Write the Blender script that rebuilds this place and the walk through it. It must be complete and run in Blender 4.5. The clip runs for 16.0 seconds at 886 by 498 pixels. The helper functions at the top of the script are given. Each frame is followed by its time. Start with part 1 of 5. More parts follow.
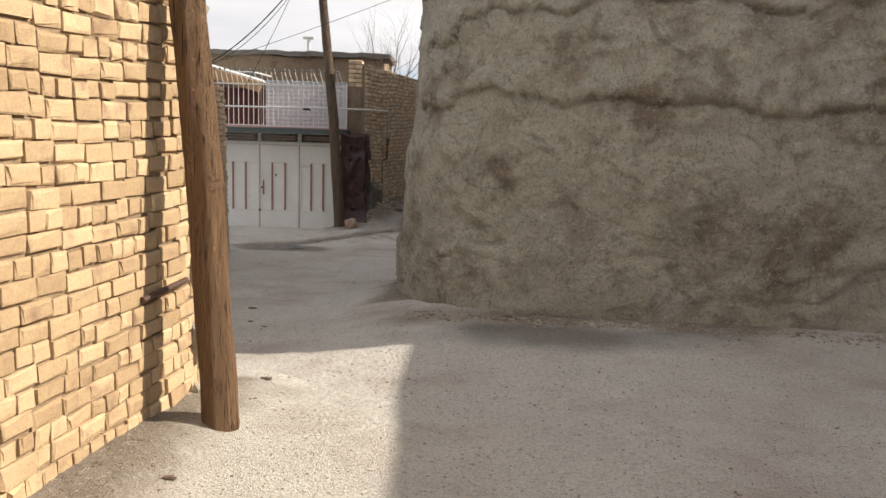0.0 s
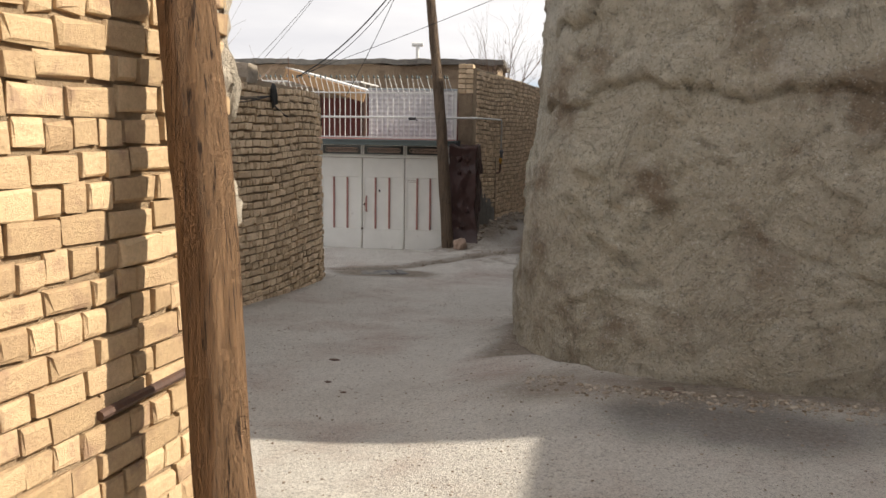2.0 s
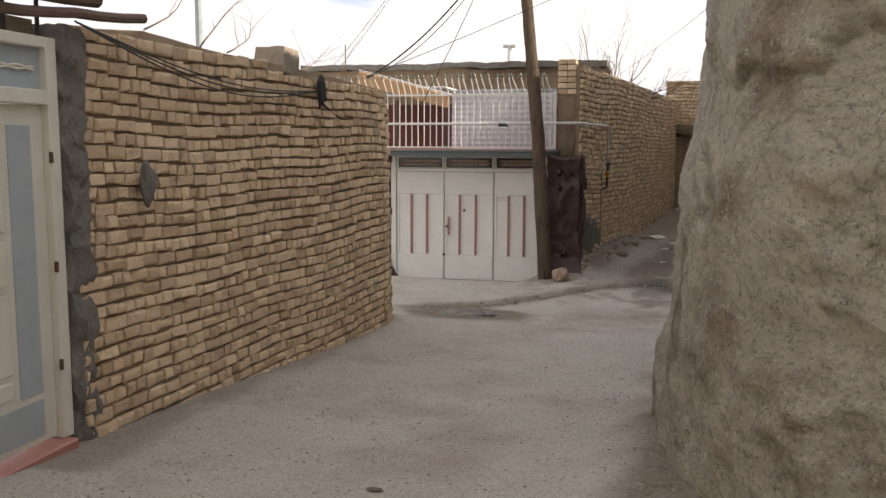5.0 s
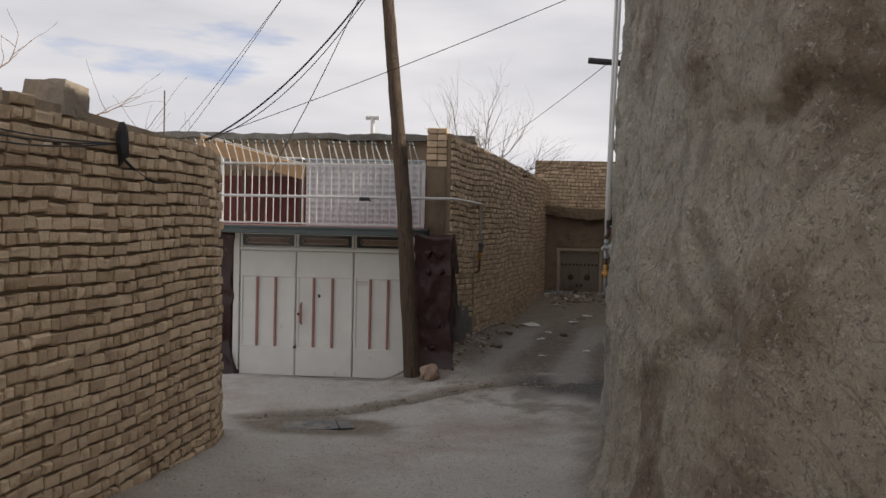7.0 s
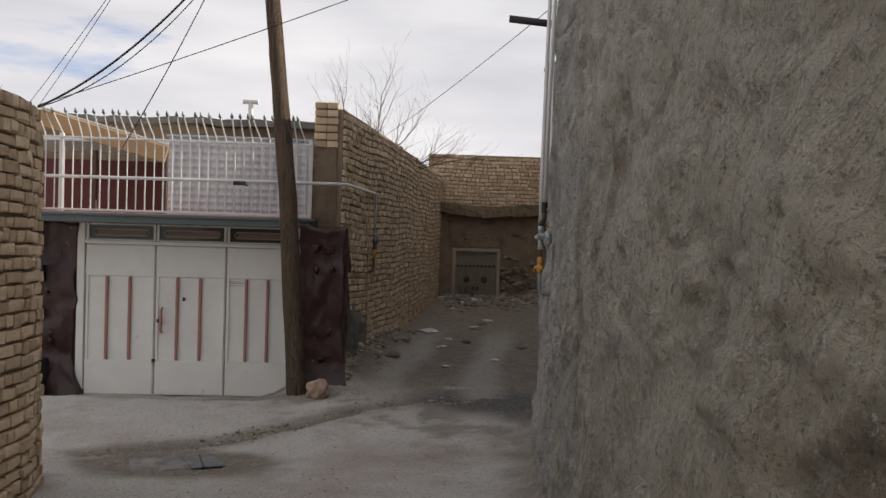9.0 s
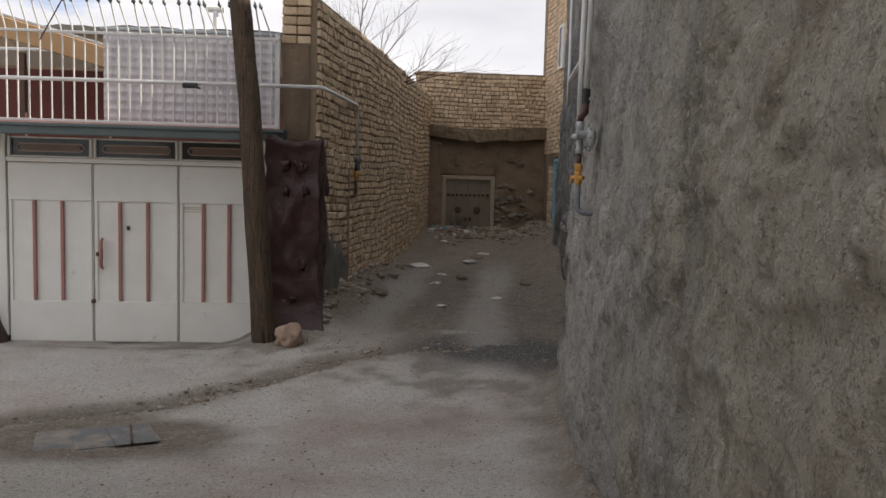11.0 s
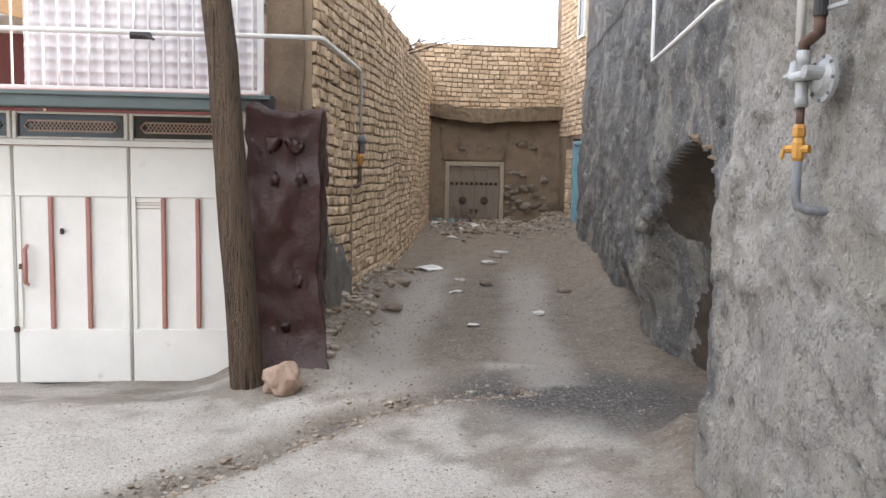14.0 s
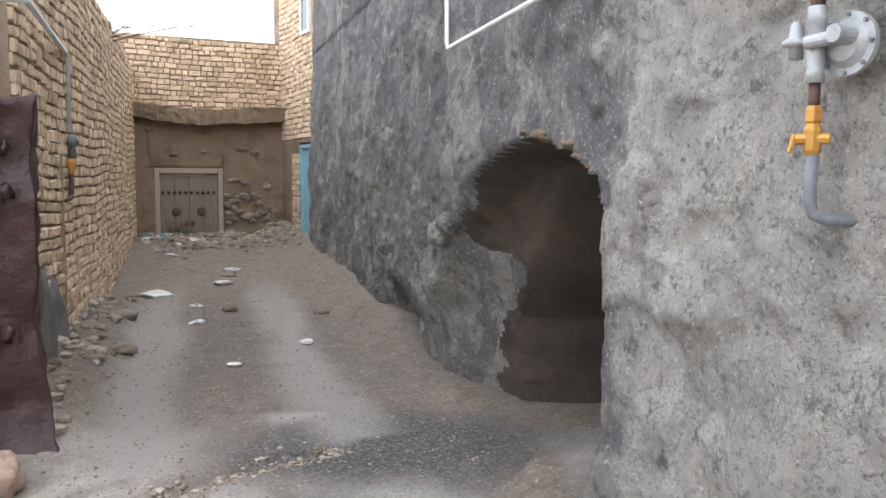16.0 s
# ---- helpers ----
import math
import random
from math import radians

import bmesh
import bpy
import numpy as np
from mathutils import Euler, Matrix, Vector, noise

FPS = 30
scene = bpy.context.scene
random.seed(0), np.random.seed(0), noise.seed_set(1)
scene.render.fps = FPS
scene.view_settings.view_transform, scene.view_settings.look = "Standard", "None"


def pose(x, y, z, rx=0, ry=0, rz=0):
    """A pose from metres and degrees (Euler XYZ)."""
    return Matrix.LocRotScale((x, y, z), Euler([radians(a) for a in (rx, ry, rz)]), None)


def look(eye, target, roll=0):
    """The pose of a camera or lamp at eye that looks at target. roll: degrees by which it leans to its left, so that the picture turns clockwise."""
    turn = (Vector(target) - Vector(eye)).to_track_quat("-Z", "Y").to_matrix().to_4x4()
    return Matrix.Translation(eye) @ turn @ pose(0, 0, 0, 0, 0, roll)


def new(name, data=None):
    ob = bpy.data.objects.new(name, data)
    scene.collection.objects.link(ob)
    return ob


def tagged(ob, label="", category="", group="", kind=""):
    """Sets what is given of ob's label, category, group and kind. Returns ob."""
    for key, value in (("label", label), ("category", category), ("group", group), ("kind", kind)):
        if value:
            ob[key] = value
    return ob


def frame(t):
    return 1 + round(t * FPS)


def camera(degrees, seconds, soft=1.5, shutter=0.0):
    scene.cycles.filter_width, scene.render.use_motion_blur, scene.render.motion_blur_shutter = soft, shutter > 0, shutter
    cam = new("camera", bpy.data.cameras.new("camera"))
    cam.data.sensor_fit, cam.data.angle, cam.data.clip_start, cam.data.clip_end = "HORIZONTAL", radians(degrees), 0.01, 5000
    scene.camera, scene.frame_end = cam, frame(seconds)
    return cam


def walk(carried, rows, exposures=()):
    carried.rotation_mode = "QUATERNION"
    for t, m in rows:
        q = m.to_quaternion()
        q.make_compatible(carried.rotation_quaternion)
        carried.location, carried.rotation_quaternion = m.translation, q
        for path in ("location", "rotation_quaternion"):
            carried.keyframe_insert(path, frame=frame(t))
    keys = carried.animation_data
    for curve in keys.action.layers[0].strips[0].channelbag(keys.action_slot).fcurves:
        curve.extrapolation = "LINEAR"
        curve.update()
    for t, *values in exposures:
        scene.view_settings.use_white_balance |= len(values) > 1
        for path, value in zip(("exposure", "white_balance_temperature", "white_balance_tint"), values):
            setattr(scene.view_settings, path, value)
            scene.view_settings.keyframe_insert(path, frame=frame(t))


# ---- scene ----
cam = camera(54.8, 16.0)
METRES, EYE, TILT, LEAN, TURN = 13.0, 1.62, 0.0, 0.0, 0.0
ROWS = [
    (0.0, 0.0, 0.0, 0.0, 0.25, -8.5, -1.67),
    (0.5, -0.0016, 0.035, -0.0014, 1.42, -8.61, -1.76),
    (1.0, -0.0048, 0.068, -0.0015, 3.02, -8.22, -1.72),
    (1.5, -0.0066, 0.1032, -0.0024, 6.76, -7.61, -2.26),
    (2.0, -0.0114, 0.1374, -0.0047, 7.68, -7.84, -0.87),
    (2.5, -0.0127, 0.1695, -0.0072, 8.51, -7.79, -0.79),
    (3.0, -0.0177, 0.2039, -0.0101, 9.32, -9.06, -0.84),
    (5.5, -0.0478, 0.3647, -0.0132, 14.14, -5.22, -0.31),
    (6.0, -0.0519, 0.3975, -0.0128, 11.25, -3.02, -0.85),
    (6.5, -0.0583, 0.4331, -0.0131, 8.37, -1.74, -1.92),
    (7.0, -0.0655, 0.4685, -0.0154, 4.61, -1.46, -1.3),
    (7.5, -0.0696, 0.5005, -0.019, 3.01, -1.75, -1.8),
    (8.0, -0.0771, 0.5305, -0.0223, 1.23, -1.75, -1.36),
    (8.5, -0.0808, 0.5631, -0.0253, -1.05, -1.31, -1.22),
    (9.0, -0.0841, 0.5956, -0.029, -3.32, -0.89, -1.65),
    (9.5, -0.0865, 0.6283, -0.0324, -5.03, -0.82, -1.18),
    (10.0, -0.0858, 0.6606, -0.0377, -5.15, -2.9, -1.23),
    (12.5, -0.0901, 0.8128, -0.0489, -3.19, -5.74, -1.91),
    (13.0, -0.0957, 0.8389, -0.0482, -3.88, -5.01, -1.58),
    (13.5, -0.1008, 0.8658, -0.0496, -4.13, -5.05, -1.45),
    (14.0, -0.1095, 0.8908, -0.0512, -5.95, -5.81, -1.05),
    (14.5, -0.1157, 0.914, -0.0504, -12.0, -6.24, -0.5),
    (15.0, -0.1208, 0.9394, -0.0508, -17.72, -5.94, -1.6),
    (15.5, -0.1305, 0.9621, -0.0509, -23.0, -5.31, -0.95),
    (16.0, -0.1324, 0.9842, -0.0528, -26.34, -5.17, -0.26),
]
EXPOSURES = [(0.0, 0.5, 6800, 10), (2.5, 0.58, 6900, 10), (5.5, 0.78, 7100, 11), (6.5, 0.24, 6700, 11), (7.5, 0.14, 6700, 11), (9.0, 0.26, 6700, 11), (10.2, 0.45, 6700, 11), (12.5, 1.4, 6600, 10), (13.0, 1.95, 6500, 10), (14.5, 2.15, 6400, 10), (16.0, 2.35, 6250, 10)]
walk(cam, [(t, pose(0, 0, EYE, TILT, LEAN, TURN) @ pose(METRES * x, METRES * y, METRES * z, 90 + pitch, roll, yaw)) for t, x, y, z, yaw, pitch, roll in ROWS], EXPOSURES)

# ---- light ----
SUN_EL, SUN_AZ = radians(36), radians(7.5)   # the sun stands over +x, a little towards +y
world = bpy.data.worlds.new("sky")
scene.world = world
world.use_nodes = True
wn, wl = world.node_tree.nodes, world.node_tree.links
wn.clear()
w_out = wn.new("ShaderNodeOutputWorld")
w_bg = wn.new("ShaderNodeBackground")
w_sky = wn.new("ShaderNodeTexSky")
w_sky.sky_type, w_sky.sun_disc = "NISHITA", False
w_sky.sun_elevation, w_sky.sun_rotation = SUN_EL, radians(90) - SUN_AZ
w_co = wn.new("ShaderNodeTexCoord")
w_map = wn.new("ShaderNodeMapping")
w_map.inputs["Scale"].default_value = (1.0, 1.0, 4.5)
w_noise = wn.new("ShaderNodeTexNoise")
w_noise.inputs["Scale"].default_value, w_noise.inputs["Detail"].default_value, w_noise.inputs["Roughness"].default_value = 2.2, 7, 0.55
w_ramp = wn.new("ShaderNodeValToRGB")
w_ramp.color_ramp.elements[0].position, w_ramp.color_ramp.elements[1].position = 0.3, 0.44
w_noise2 = wn.new("ShaderNodeTexNoise")
w_noise2.inputs["Scale"].default_value, w_noise2.inputs["Detail"].default_value = 3.1, 6
w_ramp2 = wn.new("ShaderNodeValToRGB")
w_ramp2.color_ramp.elements[0].position, w_ramp2.color_ramp.elements[1].position = 0.3, 0.75
w_ramp2.color_ramp.elements[0].color, w_ramp2.color_ramp.elements[1].color = (5.3, 5.4, 5.9, 1), (7.8, 7.8, 8.0, 1)
w_mix = wn.new("ShaderNodeMix")
w_mix.data_type = "RGBA"
wl.new(w_co.outputs["Generated"], w_map.inputs["Vector"])
wl.new(w_map.outputs["Vector"], w_noise.inputs["Vector"])
wl.new(w_map.outputs["Vector"], w_noise2.inputs["Vector"])
wl.new(w_noise.outputs["Fac"], w_ramp.inputs["Fac"])
wl.new(w_noise2.outputs["Fac"], w_ramp2.inputs["Fac"])
wl.new(w_ramp.outputs["Color"], w_mix.inputs["Factor"])
w_tint = wn.new("ShaderNodeMix")
w_tint.data_type, w_tint.blend_type = "RGBA", "MULTIPLY"
w_tint.inputs["Factor"].default_value, w_tint.inputs["B"].default_value = 1.0, (0.5, 0.78, 1.25, 1)
wl.new(w_sky.outputs["Color"], w_tint.inputs["A"])
wl.new(w_tint.outputs["Result"], w_mix.inputs["A"])
wl.new(w_ramp2.outputs["Color"], w_mix.inputs["B"])
wl.new(w_mix.outputs["Result"], w_bg.inputs["Color"])
w_bg.inputs["Strength"].default_value = 0.1
wl.new(w_bg.outputs["Background"], w_out.inputs["Surface"])

sun = new("sun", bpy.data.lights.new("sun", "SUN"))
sun.data.energy, sun.data.angle, sun.data.color = 5.0, radians(0.6), (1.0, 0.92, 0.8)
sun_way = Vector((math.cos(SUN_EL) * math.cos(SUN_AZ), math.cos(SUN_EL) * math.sin(SUN_AZ), math.sin(SUN_EL)))
sun.matrix_world = look((0, 0, 0), -sun_way)
sun.location = (20, 0, 20)


# ---- materials ----
def material(name, base, other=None, scale=4.0, stretch=(1, 1, 1), rough=0.9, bump=0.3, fine=60.0, metallic=0.0, stain=None, stain_scale=0.8, stain_at=(0.5, 0.65), random_tint=0.0, island=False, fine_mix=0.35, bump_dist=0.02, extra=None, grit=0.0, grit_scale=110.0, grit_dist=0.03):
    """A weathered surface: two colours mixed by coarse and fine noise, optional stains, relief."""
    m = bpy.data.materials.new(name)
    m.use_nodes = True
    n, l = m.node_tree.nodes, m.node_tree.links
    bsdf = n["Principled BSDF"]
    geo = n.new("ShaderNodeNewGeometry")
    mp = n.new("ShaderNodeMapping")
    mp.inputs["Scale"].default_value = stretch
    l.new(geo.outputs["Position"], mp.inputs["Vector"])

    def noise_node(sc, detail=6, r=0.6):
        t = n.new("ShaderNodeTexNoise")
        t.inputs["Scale"].default_value, t.inputs["Detail"].default_value, t.inputs["Roughness"].default_value = sc, detail, r
        l.new(mp.outputs["Vector"], t.inputs["Vector"])
        return t.outputs["Fac"]

    def ramp(fac, a, b, ca=(0, 0, 0, 1), cb=(1, 1, 1, 1)):
        r = n.new("ShaderNodeValToRGB")
        e = r.color_ramp.elements
        if a > b:
            a, b, ca, cb = b, a, cb, ca
        e[0].position, e[1].position, e[0].color, e[1].color = a, b, ca, cb
        l.new(fac, r.inputs["Fac"])
        return r.outputs["Color"]

    def mix(f, a, b, mode="MIX"):
        x = n.new("ShaderNodeMix")
        x.data_type, x.blend_type = "RGBA", mode
        for key, v in (("Factor", f), ("A", a), ("B", b)):
            if isinstance(v, bpy.types.NodeSocket):
                l.new(v, x.inputs[key])
            else:
                x.inputs[key].default_value = v if key == "Factor" else (*v, 1)
        return x.outputs["Result"]

    other = other or tuple(c * 0.75 for c in base)
    coarse, grain = noise_node(scale), noise_node(fine, 4, 0.7)
    col = mix(ramp(coarse, 0.35, 0.65), base, other)
    col = mix(fine_mix, col, mix(ramp(grain, 0.3, 0.7), tuple(c * 0.6 for c in base), tuple(min(1, c * 1.3) for c in base)))
    if stain:
        col = mix(ramp(noise_node(stain_scale, 8, 0.62), *stain_at), col, stain)
    if random_tint:
        rnd = geo.outputs["Random Per Island"] if island else n.new("ShaderNodeObjectInfo").outputs["Random"]
        t = ramp(rnd, 0.0, 1.0, (1 - random_tint, 1 - random_tint * 1.15, 1 - random_tint * 1.3, 1), (1 + random_tint * 0.6, 1 + random_tint * 0.6, 1 + random_tint * 0.6, 1))
        col = mix(1.0, col, t, "MULTIPLY")
    if extra:
        col = extra(n, l, geo, noise_node, ramp, mix, col)
    l.new(col, bsdf.inputs["Base Color"])
    bsdf.inputs["Roughness"].default_value, bsdf.inputs["Metallic"].default_value = rough, metallic
    if bump:
        h = n.new("ShaderNodeMath")
        h.operation = "MULTIPLY_ADD"
        l.new(grain, h.inputs[0])
        h.inputs[1].default_value = 0.4
        l.new(coarse, h.inputs[2])
        b = n.new("ShaderNodeBump")
        b.inputs["Strength"].default_value, b.inputs["Distance"].default_value = bump, bump_dist
        l.new(h.outputs["Value"], b.inputs["Height"])
        if grit:
            g = n.new("ShaderNodeBump")
            g.inputs["Strength"].default_value, g.inputs["Distance"].default_value = grit, grit_dist
            l.new(noise_node(grit_scale, 5, 0.75), g.inputs["Height"])
            l.new(b.outputs["Normal"], g.inputs["Normal"])
            b = g
        l.new(b.outputs["Normal"], bsdf.inputs["Normal"])
    return m


def ground_layers(n, l, geo, noise_node, ramp, mix, col):
    """Soil, soot and pale dust lie over the concrete; small stones speckle it."""
    def att(k):
        x = n.new("ShaderNodeAttribute")
        x.attribute_name = k
        return x.outputs["Fac"]
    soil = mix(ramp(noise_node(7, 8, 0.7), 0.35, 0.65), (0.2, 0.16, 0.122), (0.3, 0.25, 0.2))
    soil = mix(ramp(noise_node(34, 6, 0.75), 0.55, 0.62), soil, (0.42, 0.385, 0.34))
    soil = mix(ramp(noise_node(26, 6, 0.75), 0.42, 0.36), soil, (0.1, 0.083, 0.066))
    col = mix(ramp(noise_node(38, 6, 0.75), 0.55, 0.62), col, mix(0.65, col, (0.2, 0.19, 0.17)))
    col = mix(ramp(noise_node(42, 6, 0.75), 0.42, 0.37), col, mix(0.6, col, (0.68, 0.65, 0.6)))
    col = mix(ramp(noise_node(3.0, 9, 0.75), 0.56, 0.75), col, mix(0.6, col, (0.34, 0.31, 0.27)))
    col = mix(ramp(noise_node(95, 4, 0.8), 0.5, 0.62), col, mix(0.55, col, (0.16, 0.15, 0.135)))
    col = mix(ramp(noise_node(80, 4, 0.8), 0.46, 0.36), col, mix(0.65, col, (0.76, 0.73, 0.68)))
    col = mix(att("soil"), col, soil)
    col = mix(att("soot"), col, mix(ramp(noise_node(40, 4, 0.7), 0.45, 0.65), (0.085, 0.08, 0.075), (0.22, 0.21, 0.2)))
    return mix(att("pale"), col, (0.45, 0.42, 0.38))


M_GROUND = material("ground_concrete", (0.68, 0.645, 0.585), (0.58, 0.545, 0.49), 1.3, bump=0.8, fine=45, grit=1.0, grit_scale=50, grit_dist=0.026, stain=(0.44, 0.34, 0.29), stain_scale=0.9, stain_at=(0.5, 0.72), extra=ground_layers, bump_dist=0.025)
def render_layers(n, l, geo, noise_node, ramp, mix, col):
    """Brown mud on the near part, grey cement farther on, with rough trowelled patches, bloom and runs."""
    sep = n.new("ShaderNodeSeparateXYZ")
    l.new(geo.outputs["Position"], sep.inputs["Vector"])
    mr = n.new("ShaderNodeMapRange")
    mr.inputs["From Min"].default_value, mr.inputs["From Max"].default_value = 10.0, 18.5
    l.new(sep.outputs["Y"], mr.inputs["Value"])
    grey = mix(ramp(noise_node(3.5, 8, 0.65), 0.35, 0.7), (0.2, 0.196, 0.188), (0.4, 0.388, 0.362))
    add = n.new("ShaderNodeMath")
    add.operation = "ADD"
    l.new(mr.outputs["Result"], add.inputs[0])
    l.new(noise_node(1.3, 6, 0.6), add.inputs[1])
    far = ramp(add.outputs["Value"], 0.7, 1.2)
    col = mix(far, col, grey)
    mp = n.new("ShaderNodeMapping")
    mp.inputs["Scale"].default_value = (3.0, 3.0, 0.6)
    l.new(geo.outputs["Position"], mp.inputs["Vector"])
    st = n.new("ShaderNodeTexNoise")
    st.inputs["Scale"].default_value, st.inputs["Detail"].default_value, st.inputs["Distortion"].default_value = 1.5, 9, 0.6
    l.new(mp.outputs["Vector"], st.inputs["Vector"])
    runs = n.new("ShaderNodeMath")
    runs.operation = "MULTIPLY"
    l.new(ramp(st.outputs["Fac"], 0.52, 0.66), runs.inputs[0])
    l.new(ramp(mr.outputs["Result"], 0.0, 0.4), runs.inputs[1])
    col = mix(runs.outputs["Value"], col, (0.16, 0.15, 0.135))
    # darker, smoother cement coat past the archway, pale rough coat before it
    dark = n.new("ShaderNodeMapRange")
    dark.inputs["From Min"].default_value, dark.inputs["From Max"].default_value = 14.9, 16.3
    l.new(sep.outputs["Y"], dark.inputs["Value"])
    edge = n.new("ShaderNodeMath")
    edge.operation = "MULTIPLY_ADD"
    l.new(noise_node(1.6, 8, 0.65), edge.inputs[0])
    edge.inputs[1].default_value = 1.2
    l.new(dark.outputs["Result"], edge.inputs[2])
    coat = ramp(edge.outputs["Value"], 0.85, 1.25)
    pale = mix(ramp(noise_node(4.5, 9, 0.7), 0.36, 0.66), (0.5, 0.48, 0.445), (0.3, 0.285, 0.26))
    col = mix(far, col, pale)
    col = mix(coat, col, mix(ramp(noise_node(2.6, 8, 0.7), 0.35, 0.65), (0.115, 0.117, 0.122), (0.21, 0.208, 0.204)))
    # trowelled patches with crisp edges
    vo = n.new("ShaderNodeTexNoise")
    vo.inputs["Scale"].default_value, vo.inputs["Detail"].default_value, vo.inputs["Roughness"].default_value, vo.inputs["Distortion"].default_value = 1.5, 10, 0.6, 1.1
    l.new(geo.outputs["Position"], vo.inputs["Vector"])
    col = mix(ramp(vo.outputs["Fac"], 0.52, 0.57), col, mix(0.4, col, (0.46, 0.43, 0.36)))
    col = mix(ramp(vo.outputs["Fac"], 0.42, 0.36), col, mix(0.5, col, (0.17, 0.145, 0.11)))
    # thin dark lines along the edges of the coats
    for lo, mid, hi in ((0.515, 0.522, 0.53), (0.6, 0.606, 0.612)):
        line = n.new("ShaderNodeValToRGB")
        e = line.color_ramp.elements
        e[0].position, e[1].position = lo, hi
        e[0].color = e[1].color = (0, 0, 0, 1)
        e.new(mid).color = (0.8, 0.8, 0.8, 1)
        l.new(vo.outputs["Fac"], line.inputs["Fac"])
        col = mix(line.outputs["Color"], col, mix(0.6, col, (0.1, 0.085, 0.065)))
    col = mix(ramp(noise_node(1.9, 10, 0.75), 0.57, 0.66), col, mix(0.55, col, (0.58, 0.56, 0.52)))
    spots = n.new("ShaderNodeMath")
    spots.operation = "MULTIPLY_ADD"
    l.new(far, spots.inputs[0])
    spots.inputs[1].default_value, spots.inputs[2].default_value = 0.55, 0.2
    blot = n.new("ShaderNodeMath")
    blot.operation = "MULTIPLY"
    l.new(ramp(noise_node(8, 10, 0.8), 0.55, 0.62), blot.inputs[0])
    l.new(spots.outputs["Value"], blot.inputs[1])
    col = mix(blot.outputs["Value"], col, (0.1, 0.095, 0.082))
    col = mix(ramp(noise_node(11, 10, 0.8), 0.41, 0.35), col, mix(0.4, col, (0.56, 0.54, 0.49)))
    col = mix(ramp(noise_node(45, 6, 0.8), 0.55, 0.62), col, mix(0.65, col, (0.1, 0.092, 0.082)))
    return mix(ramp(noise_node(40, 6, 0.8), 0.43, 0.37), col, mix(0.62, col, (0.66, 0.64, 0.59)))


M_TOWER = material("mud_cement_render", (0.51, 0.475, 0.385), (0.4, 0.365, 0.285), 3.2, bump=1.0, fine=28, stain=(0.25, 0.2, 0.145), stain_scale=1.4, stain_at=(0.5, 0.62), bump_dist=0.06, extra=render_layers, grit=1.0, grit_scale=42, grit_dist=0.026)
# bare mud of the archway, darkened so its inner shade is in the colour
M_HOLLOW = material("mud_hollow_painted_shade", (0.1, 0.076, 0.056), (0.045, 0.037, 0.03), 3.5, bump=1.0, fine=30, bump_dist=0.05, grit=0.6)
M_BRICK_SUN = material("yellow_brick", (0.62, 0.46, 0.28), (0.53, 0.375, 0.235), 9, bump=0.5, fine=70, random_tint=0.26, grit=0.5, stain=(0.4, 0.27, 0.18), stain_scale=7, stain_at=(0.56, 0.7), bump_dist=0.01)
M_BRICK = material("weathered_brick", (0.74, 0.585, 0.41), (0.64, 0.485, 0.33), 8, bump=0.7, fine=60, random_tint=0.24, grit=0.5, stain=(0.42, 0.31, 0.21), stain_scale=5, stain_at=(0.56, 0.72), bump_dist=0.01)
M_BRICK_J = material("weathered_brick_joined", (0.74, 0.585, 0.41), (0.64, 0.485, 0.33), 8, bump=0.7, fine=60, random_tint=0.24, grit=0.5, stain=(0.42, 0.31, 0.21), stain_scale=5, stain_at=(0.56, 0.72), island=True, bump_dist=0.01)
M_BRICK_SUN_J = material("yellow_brick_joined", (0.62, 0.46, 0.28), (0.53, 0.375, 0.235), 9, bump=0.5, fine=70, random_tint=0.26, grit=0.5, stain=(0.4, 0.27, 0.18), stain_scale=7, stain_at=(0.56, 0.7), island=True, bump_dist=0.01)
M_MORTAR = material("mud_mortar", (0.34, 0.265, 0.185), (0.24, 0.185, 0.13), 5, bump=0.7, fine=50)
# lighter copy of the mud mortar for wall_1, sunlight put into its colour
M_MORTAR_SUN = material("sunlit_mud_mortar", (0.48, 0.355, 0.225), (0.38, 0.27, 0.17), 6, bump=0.9, fine=50, grit=0.8)
M_MUD = material("mud_straw_plaster", (0.34, 0.255, 0.175), (0.25, 0.185, 0.125), 4, bump=1.0, fine=45, grit=0.8, bump_dist=0.03, stain=(0.2, 0.145, 0.1), stain_scale=3, stain_at=(0.52, 0.68))
M_WHITE = material("white_gate_paint", (0.83, 0.82, 0.77), (0.77, 0.76, 0.71), 3, rough=0.45, bump=0.05, fine=90, fine_mix=0.08, stain=(0.45, 0.4, 0.33), stain_scale=5, stain_at=(0.66, 0.8))
M_WOOD = material("weathered_pole_wood", (0.5, 0.3, 0.165), (0.21, 0.12, 0.068), 7, (8, 8, 0.22), bump=1.0, fine=22, bump_dist=0.05, fine_mix=0.55, grit=0.9, grit_scale=14, stain=(0.09, 0.05, 0.03), stain_scale=11, stain_at=(0.56, 0.62))
M_WOOD_GREY = material("greyed_pole_wood", (0.3, 0.21, 0.14), (0.13, 0.088, 0.06), 7, (8, 8, 0.22), bump=1.0, fine=22, bump_dist=0.05, fine_mix=0.55, grit=0.9, grit_scale=14, stain=(0.05, 0.035, 0.025), stain_scale=11, stain_at=(0.56, 0.62))


# ---- mesh helpers ----
def finish(name, bm, mat, smooth=False):
    me = bpy.data.meshes.new(name)
    bm.to_mesh(me)
    bm.free()
    me.materials.append(mat)
    if smooth:
        me.polygons.foreach_set("use_smooth", [True] * len(me.polygons))
    return me


